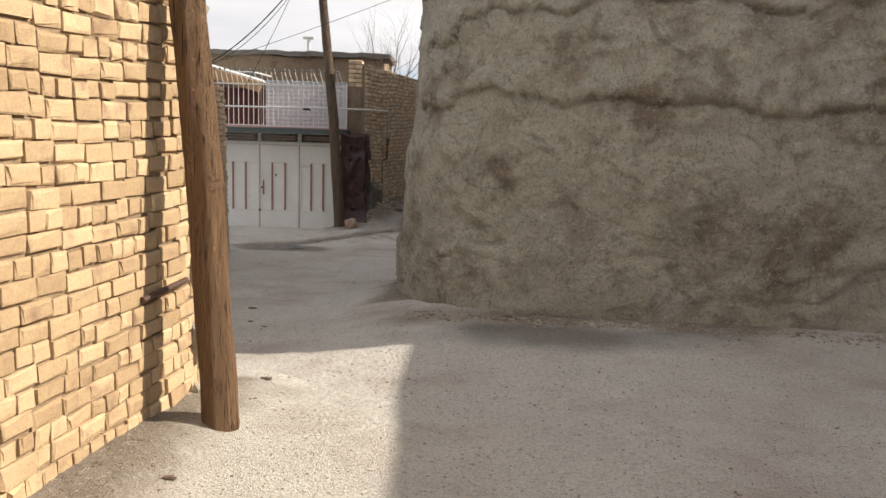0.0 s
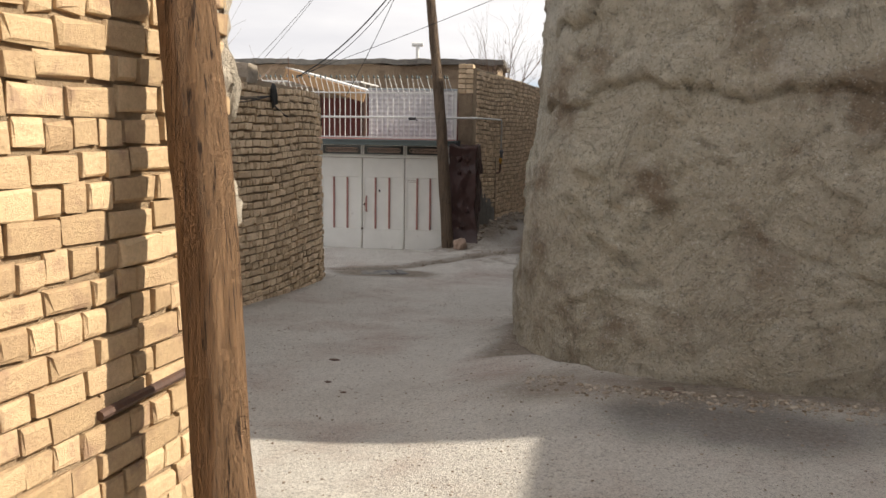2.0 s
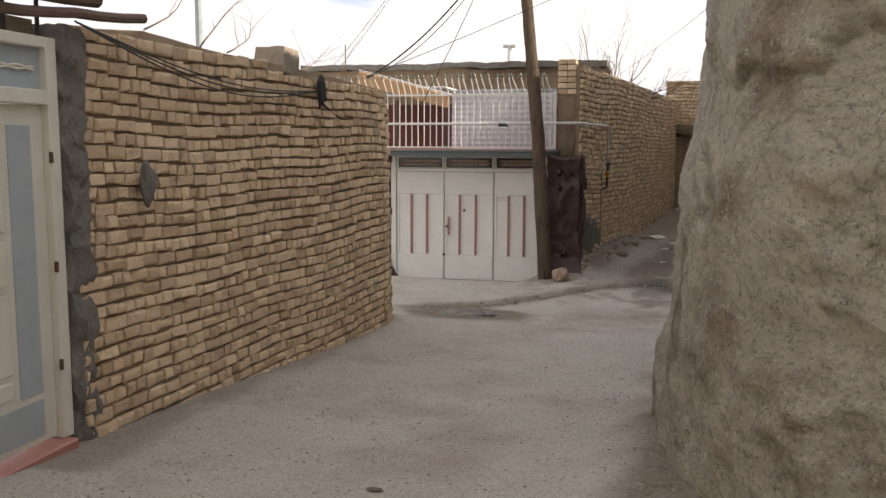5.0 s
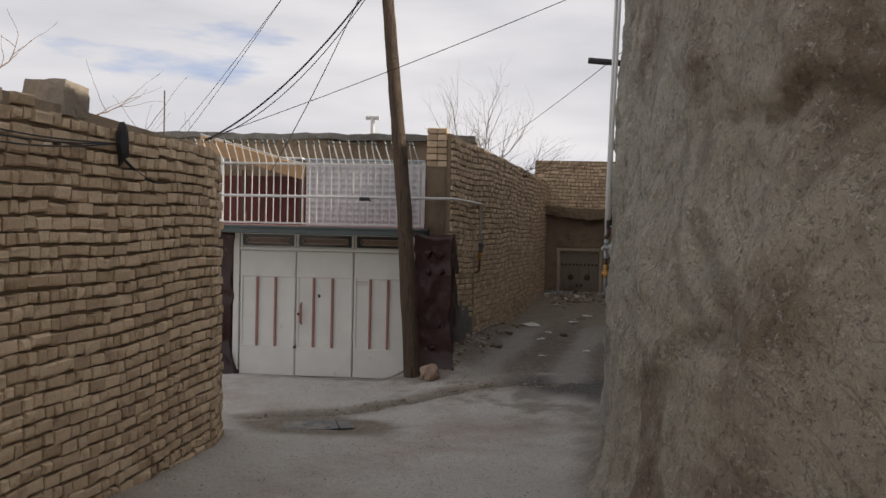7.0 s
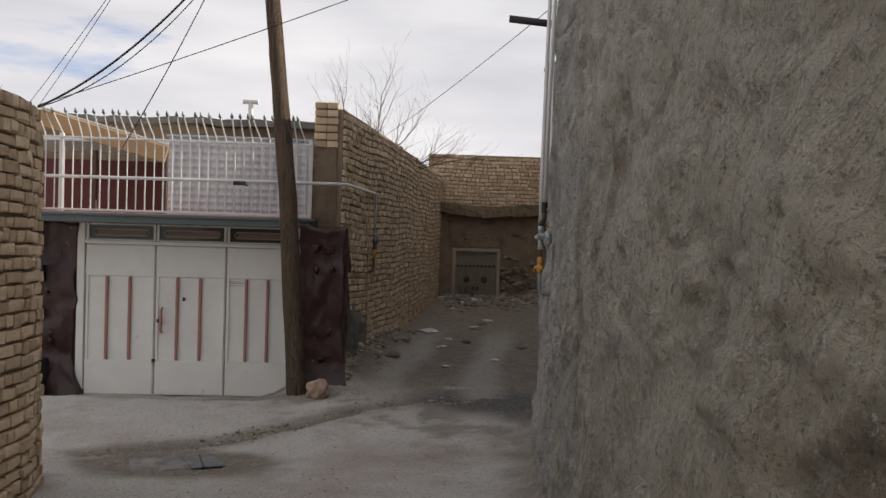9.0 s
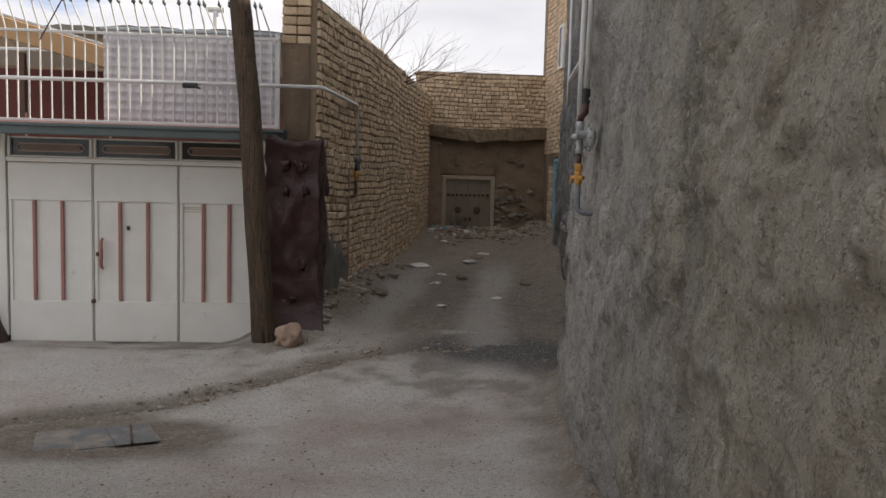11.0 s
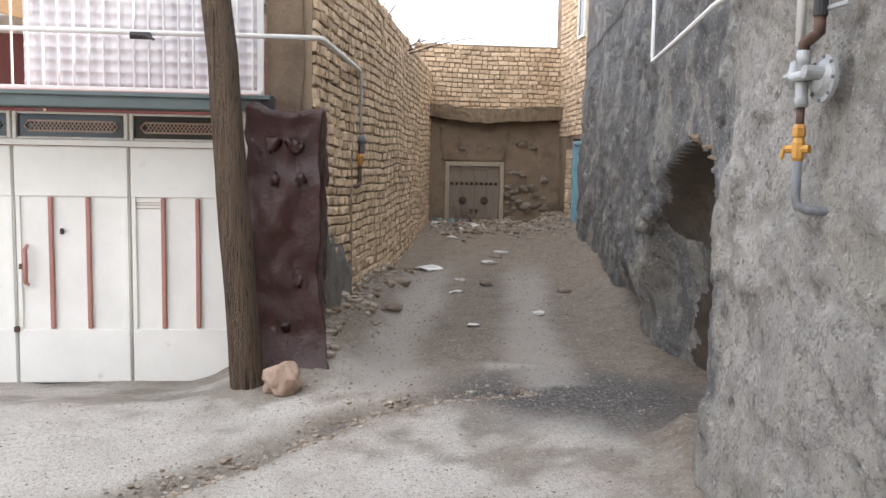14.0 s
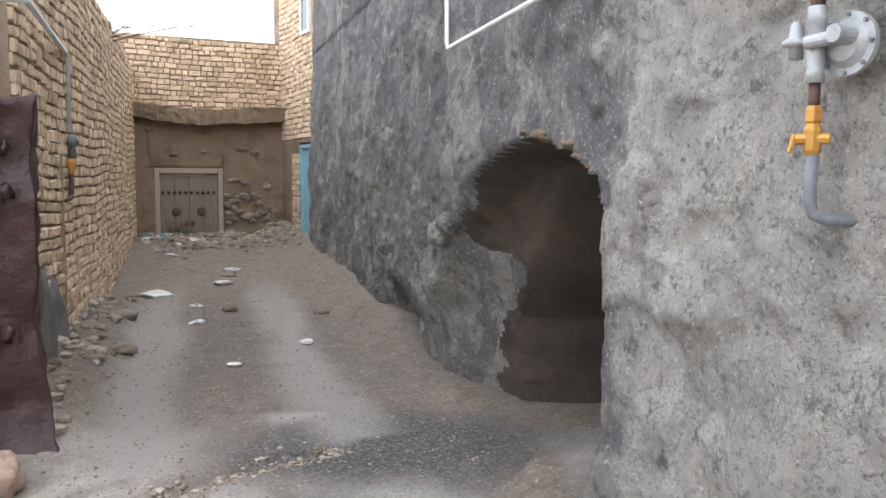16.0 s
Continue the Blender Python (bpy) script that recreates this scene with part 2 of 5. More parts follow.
def part(name, bm, mat, parent=None, label="", smooth=False):
    ob = new(name, bm if isinstance(bm, bpy.types.Mesh) else finish(name, bm, mat, smooth))
    if parent:
        ob.parent = parent
    if label:
        ob["label"] = label
    return ob


def box(bm, x0, x1, y0, y1, z0, z1, bevel=0.0, m=None):
    """A box added to bm, with bevelled edges."""
    r = bmesh.ops.create_cube(bm, size=1.0)
    vs = r["verts"]
    for v in vs:
        v.co = Vector(((x0 + x1) / 2 + v.co.x * (x1 - x0), (y0 + y1) / 2 + v.co.y * (y1 - y0), (z0 + z1) / 2 + v.co.z * (z1 - z0)))
    if bevel:
        es = {e for v in vs for e in v.link_edges}
        out = bmesh.ops.bevel(bm, geom=list(es), offset=bevel, segments=1, affect="EDGES", profile=0.5)
        vs = list({v for f in out["faces"] for v in f.verts} | {v for v in vs if v.is_valid})
    if m is not None:
        for v in vs:
            v.co = m @ v.co
    return vs


def boxed(*a, **k):
    bm = bmesh.new()
    box(bm, *a, **k)
    return bm


def tube(bm, pts, radius, sides=10, cap=True):
    """A tube along points; radius is one number or one for each point."""
    pts = [Vector(p) for p in pts]
    rad = radius if isinstance(radius, (list, tuple)) else [radius] * len(pts)
    rings, up = [], None
    for i, p in enumerate(pts):
        t = (pts[min(i + 1, len(pts) - 1)] - pts[max(i - 1, 0)]).normalized()
        if up is None:
            up = t.orthogonal().normalized()
        up = (up - t * up.dot(t)).normalized()
        side = t.cross(up)
        rings.append([bm.verts.new(p + (up * math.cos(a) + side * math.sin(a)) * rad[i]) for a in (2 * math.pi * k / sides for k in range(sides))])
    for a, b in zip(rings, rings[1:]):
        for k in range(sides):
            bm.faces.new((a[k], a[(k + 1) % sides], b[(k + 1) % sides], b[k]))
    if cap:
        bm.faces.new(rings[0][::-1])
        bm.faces.new(rings[-1])


def tubed(pts, radius, sides=10):
    bm = bmesh.new()
    tube(bm, pts, radius, sides)
    return bm


def fbm(x, y, z, octaves=4):
    return noise.fractal(Vector((x, y, z)), 1.0, 2.0, octaves)


def smooth_step(a, b, x):
    t = min(1.0, max(0.0, (x - a) / (b - a)))
    return t * t * (3 - 2 * t)


# ---- ground ----
PROFILE_Y = (-600, 0, 4, 9.6, 12.3, 15.2, 17.1, 20, 22.5, 26.5, 40, 600)
PROFILE_Z = (0.03, 0.03, 0.03, -0.34, -0.525, -0.655, -0.56, -0.48, -0.42, -0.25, -0.2, -0.2)


def seg_distance(x, y, ax, ay, bx, by):
    t = max(0.0, min(1.0, ((x - ax) * (bx - ax) + (y - ay) * (by - ay)) / ((bx - ax) ** 2 + (by - ay) ** 2)))
    return math.hypot(x - ax - t * (bx - ax), y - ay - t * (by - ay))


GUTTER = ((-3.6, 15.0), (-2.5, 15.5), (-2.0, 15.95), (-1.3, 16.75), (-0.75, 17.05), (-0.2, 17.1))


def gutter_distance(x, y):
    return min(seg_distance(x, y, *a, *b) for a, b in zip(GUTTER, GUTTER[1:]))


def w3_x(y):
    return float(np.interp(y, (17.0, 18.32, 19.97, 23.0, 27.9), (-1.85, -1.745, -1.4, -0.85, 0.02)))


def tower_x(y):
    return float(np.interp(y, (8.6, 9.4, 13.1, 15.5, 17.2, 19.6, 25.6), (-0.44, -0.45, -0.03, 0.3, 0.72, 1.2, 2.3)))


def ground_z(x, y):
    z = float(np.interp(y, PROFILE_Y, PROFILE_Z))
    if -8 < x < 10 and -5 < y < 32:
        z += 0.2 * smooth_step(-1.7, 0.2, x) * smooth_step(4.2, 7.0, y) * (1 - smooth_step(8.0, 12.5, y))
        if y < 5.2:
            z += 0.09 * (1 - smooth_step(0.08, 0.55, x + 1.37 + 0.17 * (4.4 - y) + 0.08 * fbm(x * 3, y * 3, 6)))
        z += 0.015 * fbm(x * 0.9, y * 0.9, 0) + 0.005 * fbm(x * 5, y * 5, 3)
        if 14 < y < 18 and x > -4:
            g = gutter_distance(x, y) + 0.05 * fbm(x * 4, y * 4, 5)
            z -= 0.045 * (1 - smooth_step(0.02, 0.13, g))
        if y > 16.3:
            dirt = smooth_step(16.3, 17.6, y)
            z += dirt * (0.03 * fbm(x * 1.7, y * 1.7, 9) + 0.012 * fbm(x * 7, y * 7, 2))
            if y > 17.2:
                z += 0.22 * (1 - smooth_step(0.0, 0.55, x - w3_x(y) - 0.03 + 0.12 * fbm(x * 2, y * 2, 4))) * (1 - smooth_step(20.5, 23, y)) * smooth_step(17.2, 18.0, y) * smooth_step(-2.25, -1.85, x)
            z -= 0.27 * smooth_step(16.7, 18.3, y) * (1 - smooth_step(-2.7, -2.0, x))
            z += 0.16 * smooth_step(-0.5, 0.05, x - tower_x(y) + 0.12 * fbm(x * 2, y * 2, 7)) * smooth_step(18.6, 19.6, y)
            z += 0.2 * smooth_step(25.6, 27.4, y) * (0.5 + 0.5 * fbm(x * 1.5, y * 1.5, 1))
        elif 9 < y:
            z += 0.12 * smooth_step(-0.22, 0.05, x - tower_x(y) + 0.1 * fbm(x * 2, y * 2, 7)) * smooth_step(9, 11, y)
    return z


def spread(a, b, step, far):
    fine = list(np.arange(a, b + 1e-6, step))
    low, high, d = [a], [b], step
    while d < far:
        d *= 1.7
        low.append(a - d)
        high.append(b + d)
    return np.array(sorted(set(low + high + fine)))


def build_ground():
    xs, ys = spread(-6.5, 4.5, 0.07, 700), spread(-1.0, 28.5, 0.07, 700)
    vs = [(x, y, ground_z(x, y)) for y in ys for x in xs]
    w = len(xs)
    fs = [(j * w + i, j * w + i + 1, (j + 1) * w + i + 1, (j + 1) * w + i) for j in range(len(ys) - 1) for i in range(w - 1)]
    me = bpy.data.meshes.new("ground")
    me.from_pydata(vs, [], fs)
    me.materials.append(M_GROUND)
    me.polygons.foreach_set("use_smooth", [True] * len(fs))
    soil, soot, pale = (me.attributes.new(k, "FLOAT", "POINT") for k in ("soil", "soot", "pale"))
    a, b, c = [], [], []
    for x, y, z in vs:
        if not (-7 < x < 6 and -2 < y < 30):
            a.append(0.6), b.append(0.0), c.append(0.0)
            continue
        wob = 0.35 * fbm(x * 1.1, y * 1.1, 20) + 0.12 * fbm(x * 4, y * 4, 21)
        v = smooth_step(16.2, 17.6, y + wob + 0.45 * x)
        v = max(v, (1 - smooth_step(0.1, 0.75, math.hypot((x - 1.2) * 0.25, y - 6.95) + wob * 0.7)) if y < 8.5 else 0)
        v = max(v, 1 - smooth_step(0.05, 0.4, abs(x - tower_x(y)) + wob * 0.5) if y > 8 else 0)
        v = max(v, 1 - smooth_step(0.1, 0.5, abs(x + 1.35 + 0.17 * (4.4 - y)) + wob * 0.6) if y < 5 else 0)
        v = max(v, 1.0 * (1 - smooth_step(0.45, 0.75, math.hypot((x + 2.75) * 0.75, (y - 14.6) * 1.1) + wob * 0.5)))
        v = max(v, 0.6 * (1 - smooth_step(0.05, 0.3, abs(x + 3.62) + wob * 0.4)) if 8 < y < 14.2 else 0)
        g = gutter_distance(x, y) if 14 < y < 18.5 else 9
        v = max(v, 0.8 * (1 - smooth_step(0.05, 0.3, g + wob * 0.3)))
        v = max(v, 0.75 * smooth_step(-0.15, 0.35, fbm(x * 1.3, y * 1.3, 31) + 0.5 * fbm(x * 5, y * 5, 32)) * smooth_step(14.0, 15.5, y + 0.6 * x))
        a.append(v)
        k = 0.7 * (1 - smooth_step(0.2, 0.65, math.hypot((x - 1.0) * 0.45, (y - 6.3) * 1.2) + wob * 0.5))
        k = max(k, 1.0 * (1 - smooth_step(0.25, 0.8, math.hypot((x - -0.05) * 0.6, (y - 16.99) * 0.9) + wob * 0.5)))
        k = max(k, 0.5 * (1 - smooth_step(0.0, 0.1, g + wob * 0.15)))
        k = max(k, 0.35 * (1 - smooth_step(0.3, 1.2, math.hypot((x + 0.2) * 0.6, (y - 20.0) * 0.35) + wob)))
        b.append(k)
        p = 0.95 * (1 - smooth_step(0.05, 0.3, math.hypot((x - -0.19) * 0.7, (y - 17.67) * 1.2) + wob * 0.5))
        if y > 17.2:
            for off in (0.62, 1.75):
                p = max(p, 0.7 * (1 - smooth_step(0.08, 0.36, abs(x - w3_x(y) - off) + wob * 0.3)) * (1 - smooth_step(21, 24, y)))
        c.append(p)
    for att, vals in ((soil, a), (soot, b), (pale, c)):
        att.data.foreach_set("value", vals)
    return tagged(new("ground", me), "worn pale concrete lane turning to dirt and rubble", "ground", kind="structure")


build_ground()


# ---- brick walls ----
class Path:
    """A polyline in plan, walked by arc length, with the side that faces the lane on its left hand (side=1) or right (-1)."""
    def __init__(self, pts, side):
        self.p = np.array(pts, float)
        self.s = np.concatenate([[0], np.cumsum(np.linalg.norm(np.diff(self.p, axis=0), axis=1))])
        self.length, self.side = self.s[-1], side

    def at(self, s):
        x, y = np.interp(s, self.s, self.p[:, 0]), np.interp(s, self.s, self.p[:, 1])
        a, b = max(0, s - 0.08), min(self.length, s + 0.08)
        t = np.array([np.interp(b, self.s, self.p[:, 0]) - np.interp(a, self.s, self.p[:, 0]), np.interp(b, self.s, self.p[:, 1]) - np.interp(a, self.s, self.p[:, 1])])
        t /= np.linalg.norm(t)
        return np.array([x, y]), t, np.array([-t[1], t[0]]) * self.side


def wall_core(name, path, low, high, thick, lean, mat, label, back=0.0):
    """The wall behind the bricks: low and high give its foot and top along the path."""
    n = max(2, int(path.length / 0.25))
    bm = bmesh.new()
    rows = []
    for i in range(n + 1):
        s = path.length * i / n
        p, t, nn = path.at(s)
        f, b = p - nn * back, p - nn * thick
        z0, z1 = low(s) - 0.3, high(s)
        k = lean * (z1 - z0)
        rows.append([bm.verts.new((*f, z0)), bm.verts.new((*(f - nn * k), z1)), bm.verts.new((*(b - nn * k), z1)), bm.verts.new((*b, z0))])
    for a, b in zip(rows, rows[1:]):
        for k in range(4):
            bm.faces.new((a[k], a[(k + 1) % 4], b[(k + 1) % 4], b[k]))
    bm.faces.new(rows[0])
    bm.faces.new(rows[-1][::-1])
    bmesh.ops.recalc_face_normals(bm, faces=bm.faces)
    ob = part(name, bm, mat)
    return tagged(ob, label, "wall", kind="structure")


RNG = np.random.RandomState(7)


def brick_points(l, h, d, rough):
    """One worn brick: its back at d 0, its front bulging, corners knocked off. Vertices as (u, v, out) and faces."""
    j = lambda k: RNG.uniform(-rough, rough, (4, 2)) * k
    q = np.array([(-0.5, -0.5), (0.5, -0.5), (0.5, 0.5), (-0.5, 0.5)]) * (l, h)
    c = min(l, h) * RNG.uniform(0.09, 0.19)
    inset = q - np.sign(q) * c
    a = np.column_stack([q + j(0.4), np.full(4, -0.03)])
    b = np.column_stack([q + j(0.6), np.full(4, d - c * 0.6) + RNG.uniform(-rough, rough, 4) * 0.5])
    e = np.column_stack([inset + j(1.0), np.full(4, d) + RNG.uniform(-rough, rough, 4) * 0.4])
    vs = np.concatenate([a, b, e])
    fs = [(8, 9, 10, 11)]
    for k in range(4):
        m = (k + 1) % 4
        fs += [(k, m, 4 + m, 4 + k), (4 + k, 4 + m, 8 + m, 8 + k)]
    return vs, fs


def brick_layout(path, low, high, course, long, short, joint, upright=0.85):
    """Places of bricks (s, z, length, height) in uneven courses, stretchers and headers by turns."""
    out, s_steps = [], np.linspace(0, path.length, 12)
    z = min(low(s) for s in s_steps)
    row = 0
    top = max(high(s) for s in s_steps)
    while z < top:
        h = course * RNG.uniform(0.93, 1.07)
        s = -RNG.uniform(0, long)
        header = row % 2 == 1
        while s < path.length:
            ln = (short if (header and RNG.rand() < 0.85) or RNG.rand() < 0.18 else long) * RNG.uniform(0.9, 1.1)
            a, b = max(s, 0), min(s + ln, path.length)
            mid = (a + b) / 2
            wave = 0.02 * math.sin(mid * 1.1 + row * 0.13) + 0.012 * math.sin(mid * 2.9 + 1) + RNG.uniform(-0.007, 0.007)
            if b - a > 0.04 and low(mid) - h * 0.4 < z + h / 2 + wave < high(mid) - h * 0.3:
                out.append((mid, z + h / 2 + wave, b - a - joint * upright * RNG.uniform(0.6, 1.5), h - joint * RNG.uniform(0.7, 1.4)))
            s += ln
        z += h
        row += 1
    return out


def lay_bricks(owner, path, places, near, lean, foot, depth, rough, mat, mat_joined, label):
    """Bricks on the wall: up to 300 in the stretch near(s, z) as pieces, the rest joined."""
    pieces = [p for p in places if near(p[0], p[1])][:300]
    chosen = set(pieces)
    shapes = []
    for k in range(14):
        vs, fs = brick_points(1.0, 0.45, 0.12, 0.055)
        me = bpy.data.meshes.new("brick")
        me.from_pydata([tuple(v) for v in vs * (1, 1 / 0.45, 1)], [], fs)
        me.materials.append(mat)
        shapes.append(me)
    for s, z, ln, h in pieces:
        p, t, nn = path.at(s)
        p = p - nn * lean * (z - foot)
        ob = new("brick", shapes[RNG.randint(14)])
        d = depth * RNG.choice((0.8, 1.0, 1.15, 1.3))
        a = RNG.uniform(-0.02, 0.02)
        k = path.side
        ob.matrix_world = Matrix(((t[0] * ln, 0, nn[0] * d / 0.12, p[0]), (t[1] * ln, 0, nn[1] * d / 0.12, p[1]), (a * ln, h, 0, z), (0, 0, 0, 1)))
        ob.parent = owner
    vs_all, fs_all, base = [], [], 0
    for q in places:
        if q in chosen:
            continue
        s, z, ln, h = q
        p, t, nn = path.at(s)
        p = p - nn * lean * (z - foot)
        vs, fs = brick_points(ln, h, depth * RNG.uniform(0.75, 1.25), rough)
        a = RNG.uniform(-0.02, 0.02)
        w = np.column_stack([p[0] + vs[:, 0] * t[0] + vs[:, 2] * nn[0], p[1] + vs[:, 0] * t[1] + vs[:, 2] * nn[1], z + vs[:, 1] + a * vs[:, 0]])
        vs_all.append(w)
        fs_all += [tuple(base + i for i in f) for f in fs]
        base += 12
    if vs_all:
        me = bpy.data.meshes.new("bricks")
        me.from_pydata(np.concatenate(vs_all).tolist(), [], fs_all)
        me.materials.append(mat_joined)
        ob = new("bricks", me)
        ob.parent = owner
        tagged(ob, label, kind="stuff")


# sunlit wall beside the first pole
W1 = Path([(-2.75, -4.0), (-1.95, 1.0), (-1.72, 2.5), (-1.4, 4.4), (-1.375, 4.85)], -1)
w1_low, w1_high = (lambda s: 0.0), (lambda s: 3.3)
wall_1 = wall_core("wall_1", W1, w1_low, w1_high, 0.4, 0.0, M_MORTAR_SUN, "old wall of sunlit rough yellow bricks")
# long wall with its rounded end
W2 = Path([(-3.76, 8.55), (-3.68, 10.5), (-3.54, 12.6), (-3.48, 13.5), (-3.55, 13.9), (-3.8, 14.15), (-4.3, 14.25)], -1)
w2_foot = lambda s: ground_z(-3.6, 8.55 + min(s, 5.5))
w2_top = lambda s: float(np.interp(s, (0, 0.8, 1.6, 2.9, 5.3, 6.4), (2.1, 2.18, 2.14, 2.13, 2.06, 2.05)))
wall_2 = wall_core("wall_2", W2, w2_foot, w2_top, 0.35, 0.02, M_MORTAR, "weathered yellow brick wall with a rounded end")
# wall along the blind alley
W3 = Path([(-1.745, 18.32), (-1.4, 19.97), (-0.85, 23.0), (0.02, 27.9)], -1)
w3_foot = lambda s: ground_z(-1.3, 18.3 + s) - 0.1
w3_top = lambda s: 2.76 - 0.014 * s
wall_3 = wall_core("wall_3", W3, w3_foot, w3_top, 0.3, 0.0, M_MORTAR, "tall weathered brick wall along the blind alley")
# wall that closes the alley
W4 = Path([(-0.3, 27.72), (2.9, 27.72)], -1)
w4_top = lambda s: 3.15
wall_4 = wall_core("wall_4", W4, lambda s: 1.8, w4_top, 0.4, 0.0, M_MORTAR, "brick parapet over the end of the alley")


# ---- rounded mud building ----
T = Path([(9.0, 6.45), (6, 6.55), (3.5, 6.7), (1.9, 6.9), (1.1, 7.08), (0.6, 7.26), (0.2, 7.46), (-0.1, 7.7), (-0.32, 8.05), (-0.43, 8.6), (-0.45, 9.4), (-0.36, 10.4), (-0.2, 11.8), (-0.03, 13.1), (0.12, 14.4), (0.3, 15.5), (0.5, 16.4), (0.72, 17.2), (0.98, 18.6), (1.2, 19.6), (1.65, 21.6), (2.0, 23.6), (2.34, 25.7), (2.5, 25.8), (4.2, 25.7)], 1)
HOLE_Y = (15.36, 15.42, 15.5, 15.8, 16.2, 16.6, 17.0, 17.7, 18.0, 18.4, 18.9)
HOLE_Z = (-0.6, 0.8, 0.92, 0.96, 1.1, 1.1, 1.03, 0.8, 0.5, 0.05, -0.7)


def hole_depth(y, z):
    """How far the broken archway goes into the wall at this place of its face."""
    edge = 0.05 * fbm(y * 3, z * 3, 8)
    low = 15.4 + 0.3 * max(0.0, -0.05 - z)
    if not low < y < 18.9:
        return 0.0
    top = float(np.interp(y, HOLE_Y, HOLE_Z)) + edge
    left = max(0.0, 18.75 - 0.8 * max(0.0, z) - y)
    d = 0.33 * left + 3.6 * smooth_step(1.15, 2.2, left)
    return d * smooth_step(0.0, 0.07 + 0.25 * smooth_step(16.8, 17.8, y), top - z) * smooth_step(0.0, 0.035, y - low)


def build_tower():
    ss, s = [], 0.0
    while s < T.length:
        ss.append(s)
        y = T.at(s)[0][1]
        s += (0.013 if y < 17.6 else 0.03) if 15.2 < y < 18.9 and s > 8 else (0.035 if 4.5 < s < 23 else 0.08)
    zs = np.concatenate([np.arange(-0.9, 1.4, 0.022), np.arange(1.4, 2.75, 0.03), np.arange(2.75, 4.93, 0.07)])
    frames = [T.at(s) for s in ss]
    vs = []
    for z in zs:
        for (p, t, nn), s in zip(frames, ss):
            tall = 1.0 - 0.015 * smooth_step(16.5, 19, p[1])
            west = smooth_step(9.5, 13.0, p[1])
            zz = z if z < 1.3 else 1.3 + (z - 1.3) * tall
            batter = (0.075 - 0.045 * west) * zz - 0.05 * max(0.0, 0.35 - zz) ** 2 * (1 - west)
            d = 0.05 * fbm(p[0] * 0.8, p[1] * 0.8, zz * 0.8) + 0.02 * fbm(p[0] * 3, p[1] * 3, zz * 3, 5)
            if p[1] < 13.5:
                worn = 1 - 0.88 * smooth_step(7.7, 8.8, p[1])
                u = 0.16 * fbm(p[0] * 0.9, p[1] * 0.9, 40) + 0.06 * fbm(p[0] * 6, p[1] * 6, 41)
                for at in (1.8 + u, 2.38 + 1.4 * u + 0.25 * smooth_step(-0.3, 1.6, p[0])):
                    k = zz - at
                    d += worn * ((0.05 * math.exp(-k / 0.3) if k > 0 else 0.0) - 0.035 * math.exp(-(k / 0.03) ** 2))
            craze = abs(fbm(p[0] * 1.2 + 50, p[1] * 1.2, zz * 1.2, 5))
            d -= 0.016 * (1 - smooth_step(0.0, 0.035, craze))
            layer = fbm(p[0] * 0.8 + 20, p[1] * 0.8, zz * 1.1, 6)
            d += 0.022 * smooth_step(0.0, 0.03, layer) + 0.015 * smooth_step(0.25, 0.28, layer)
            d += 0.018 * smooth_step(0.05, 0.12, fbm(p[0] * 1.3 + 7, p[1] * 1.3, zz * 1.3, 6)) + 0.012 * fbm(p[0] * 9, p[1] * 9, zz * 9, 4)
            d -= 0.18 * smooth_step(0.1, -0.35, zz) * smooth_step(18.2, 18.8, p[1]) * (1 - smooth_step(19.6, 20.6, p[1])) if p[1] > 18 else 0
            q = p + nn * (d - batter - (hole_depth(p[1], zz) if s > 8 else 0))
            vs.append((q[0], q[1], zz))
    w = len(ss)
    fs = [(j * w + i, j * w + i + 1, (j + 1) * w + i + 1, (j + 1) * w + i) for j in range(len(zs) - 1) for i in range(w - 1)]
    me = bpy.data.meshes.new("wall_face")
    me.from_pydata(vs, [], fs)
    me.materials.append(M_TOWER)
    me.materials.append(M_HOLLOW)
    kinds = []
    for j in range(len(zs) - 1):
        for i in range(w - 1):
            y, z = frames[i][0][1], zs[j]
            # faces set back in the archway take the mud with painted shade
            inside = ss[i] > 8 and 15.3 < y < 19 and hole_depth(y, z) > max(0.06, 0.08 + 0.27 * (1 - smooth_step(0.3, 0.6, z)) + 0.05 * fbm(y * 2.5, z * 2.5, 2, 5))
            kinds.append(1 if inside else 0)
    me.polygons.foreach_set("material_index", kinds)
    me.polygons.foreach_set("use_smooth", [True] * len(fs))
    house = tagged(new("mud_building"), "rounded mud building with patchy grey cement render and a broken archway", "building")
    part("wall_face", me, M_TOWER, house)
    bm = bmesh.new()
    top = [bm.verts.new((p[0] - nn[0] * 0.35, p[1] - nn[1] * 0.35, 4.84)) for p, t, nn in frames[::8]]
    far = [bm.verts.new((9.0, min(25.6, v.co.y), v.co.z)) for v in top]
    for i in range(len(top) - 1):
        bm.faces.new((top[i], top[i + 1], far[i + 1], far[i]))
    part("roof", bm, M_MUD, house)
    # lumps of broken mud round the archway
    for x, y, z, r in ((0.87, 18.03, 0.52, 0.1), (0.83, 17.85, 0.6, 0.08)):
        bm = bmesh.new()
        bmesh.ops.create_icosphere(bm, subdivisions=3, radius=r)
        for v in bm.verts:
            v.co *= 1 + 0.35 * fbm(v.co.x * 9 + x, v.co.y * 9, v.co.z * 9)
            v.co += Vector((x, y, z))
        part("mud_lump", bm, M_TOWER, house, "broken lump of render", True)
    rnd = random.Random(12)
    y = 15.5
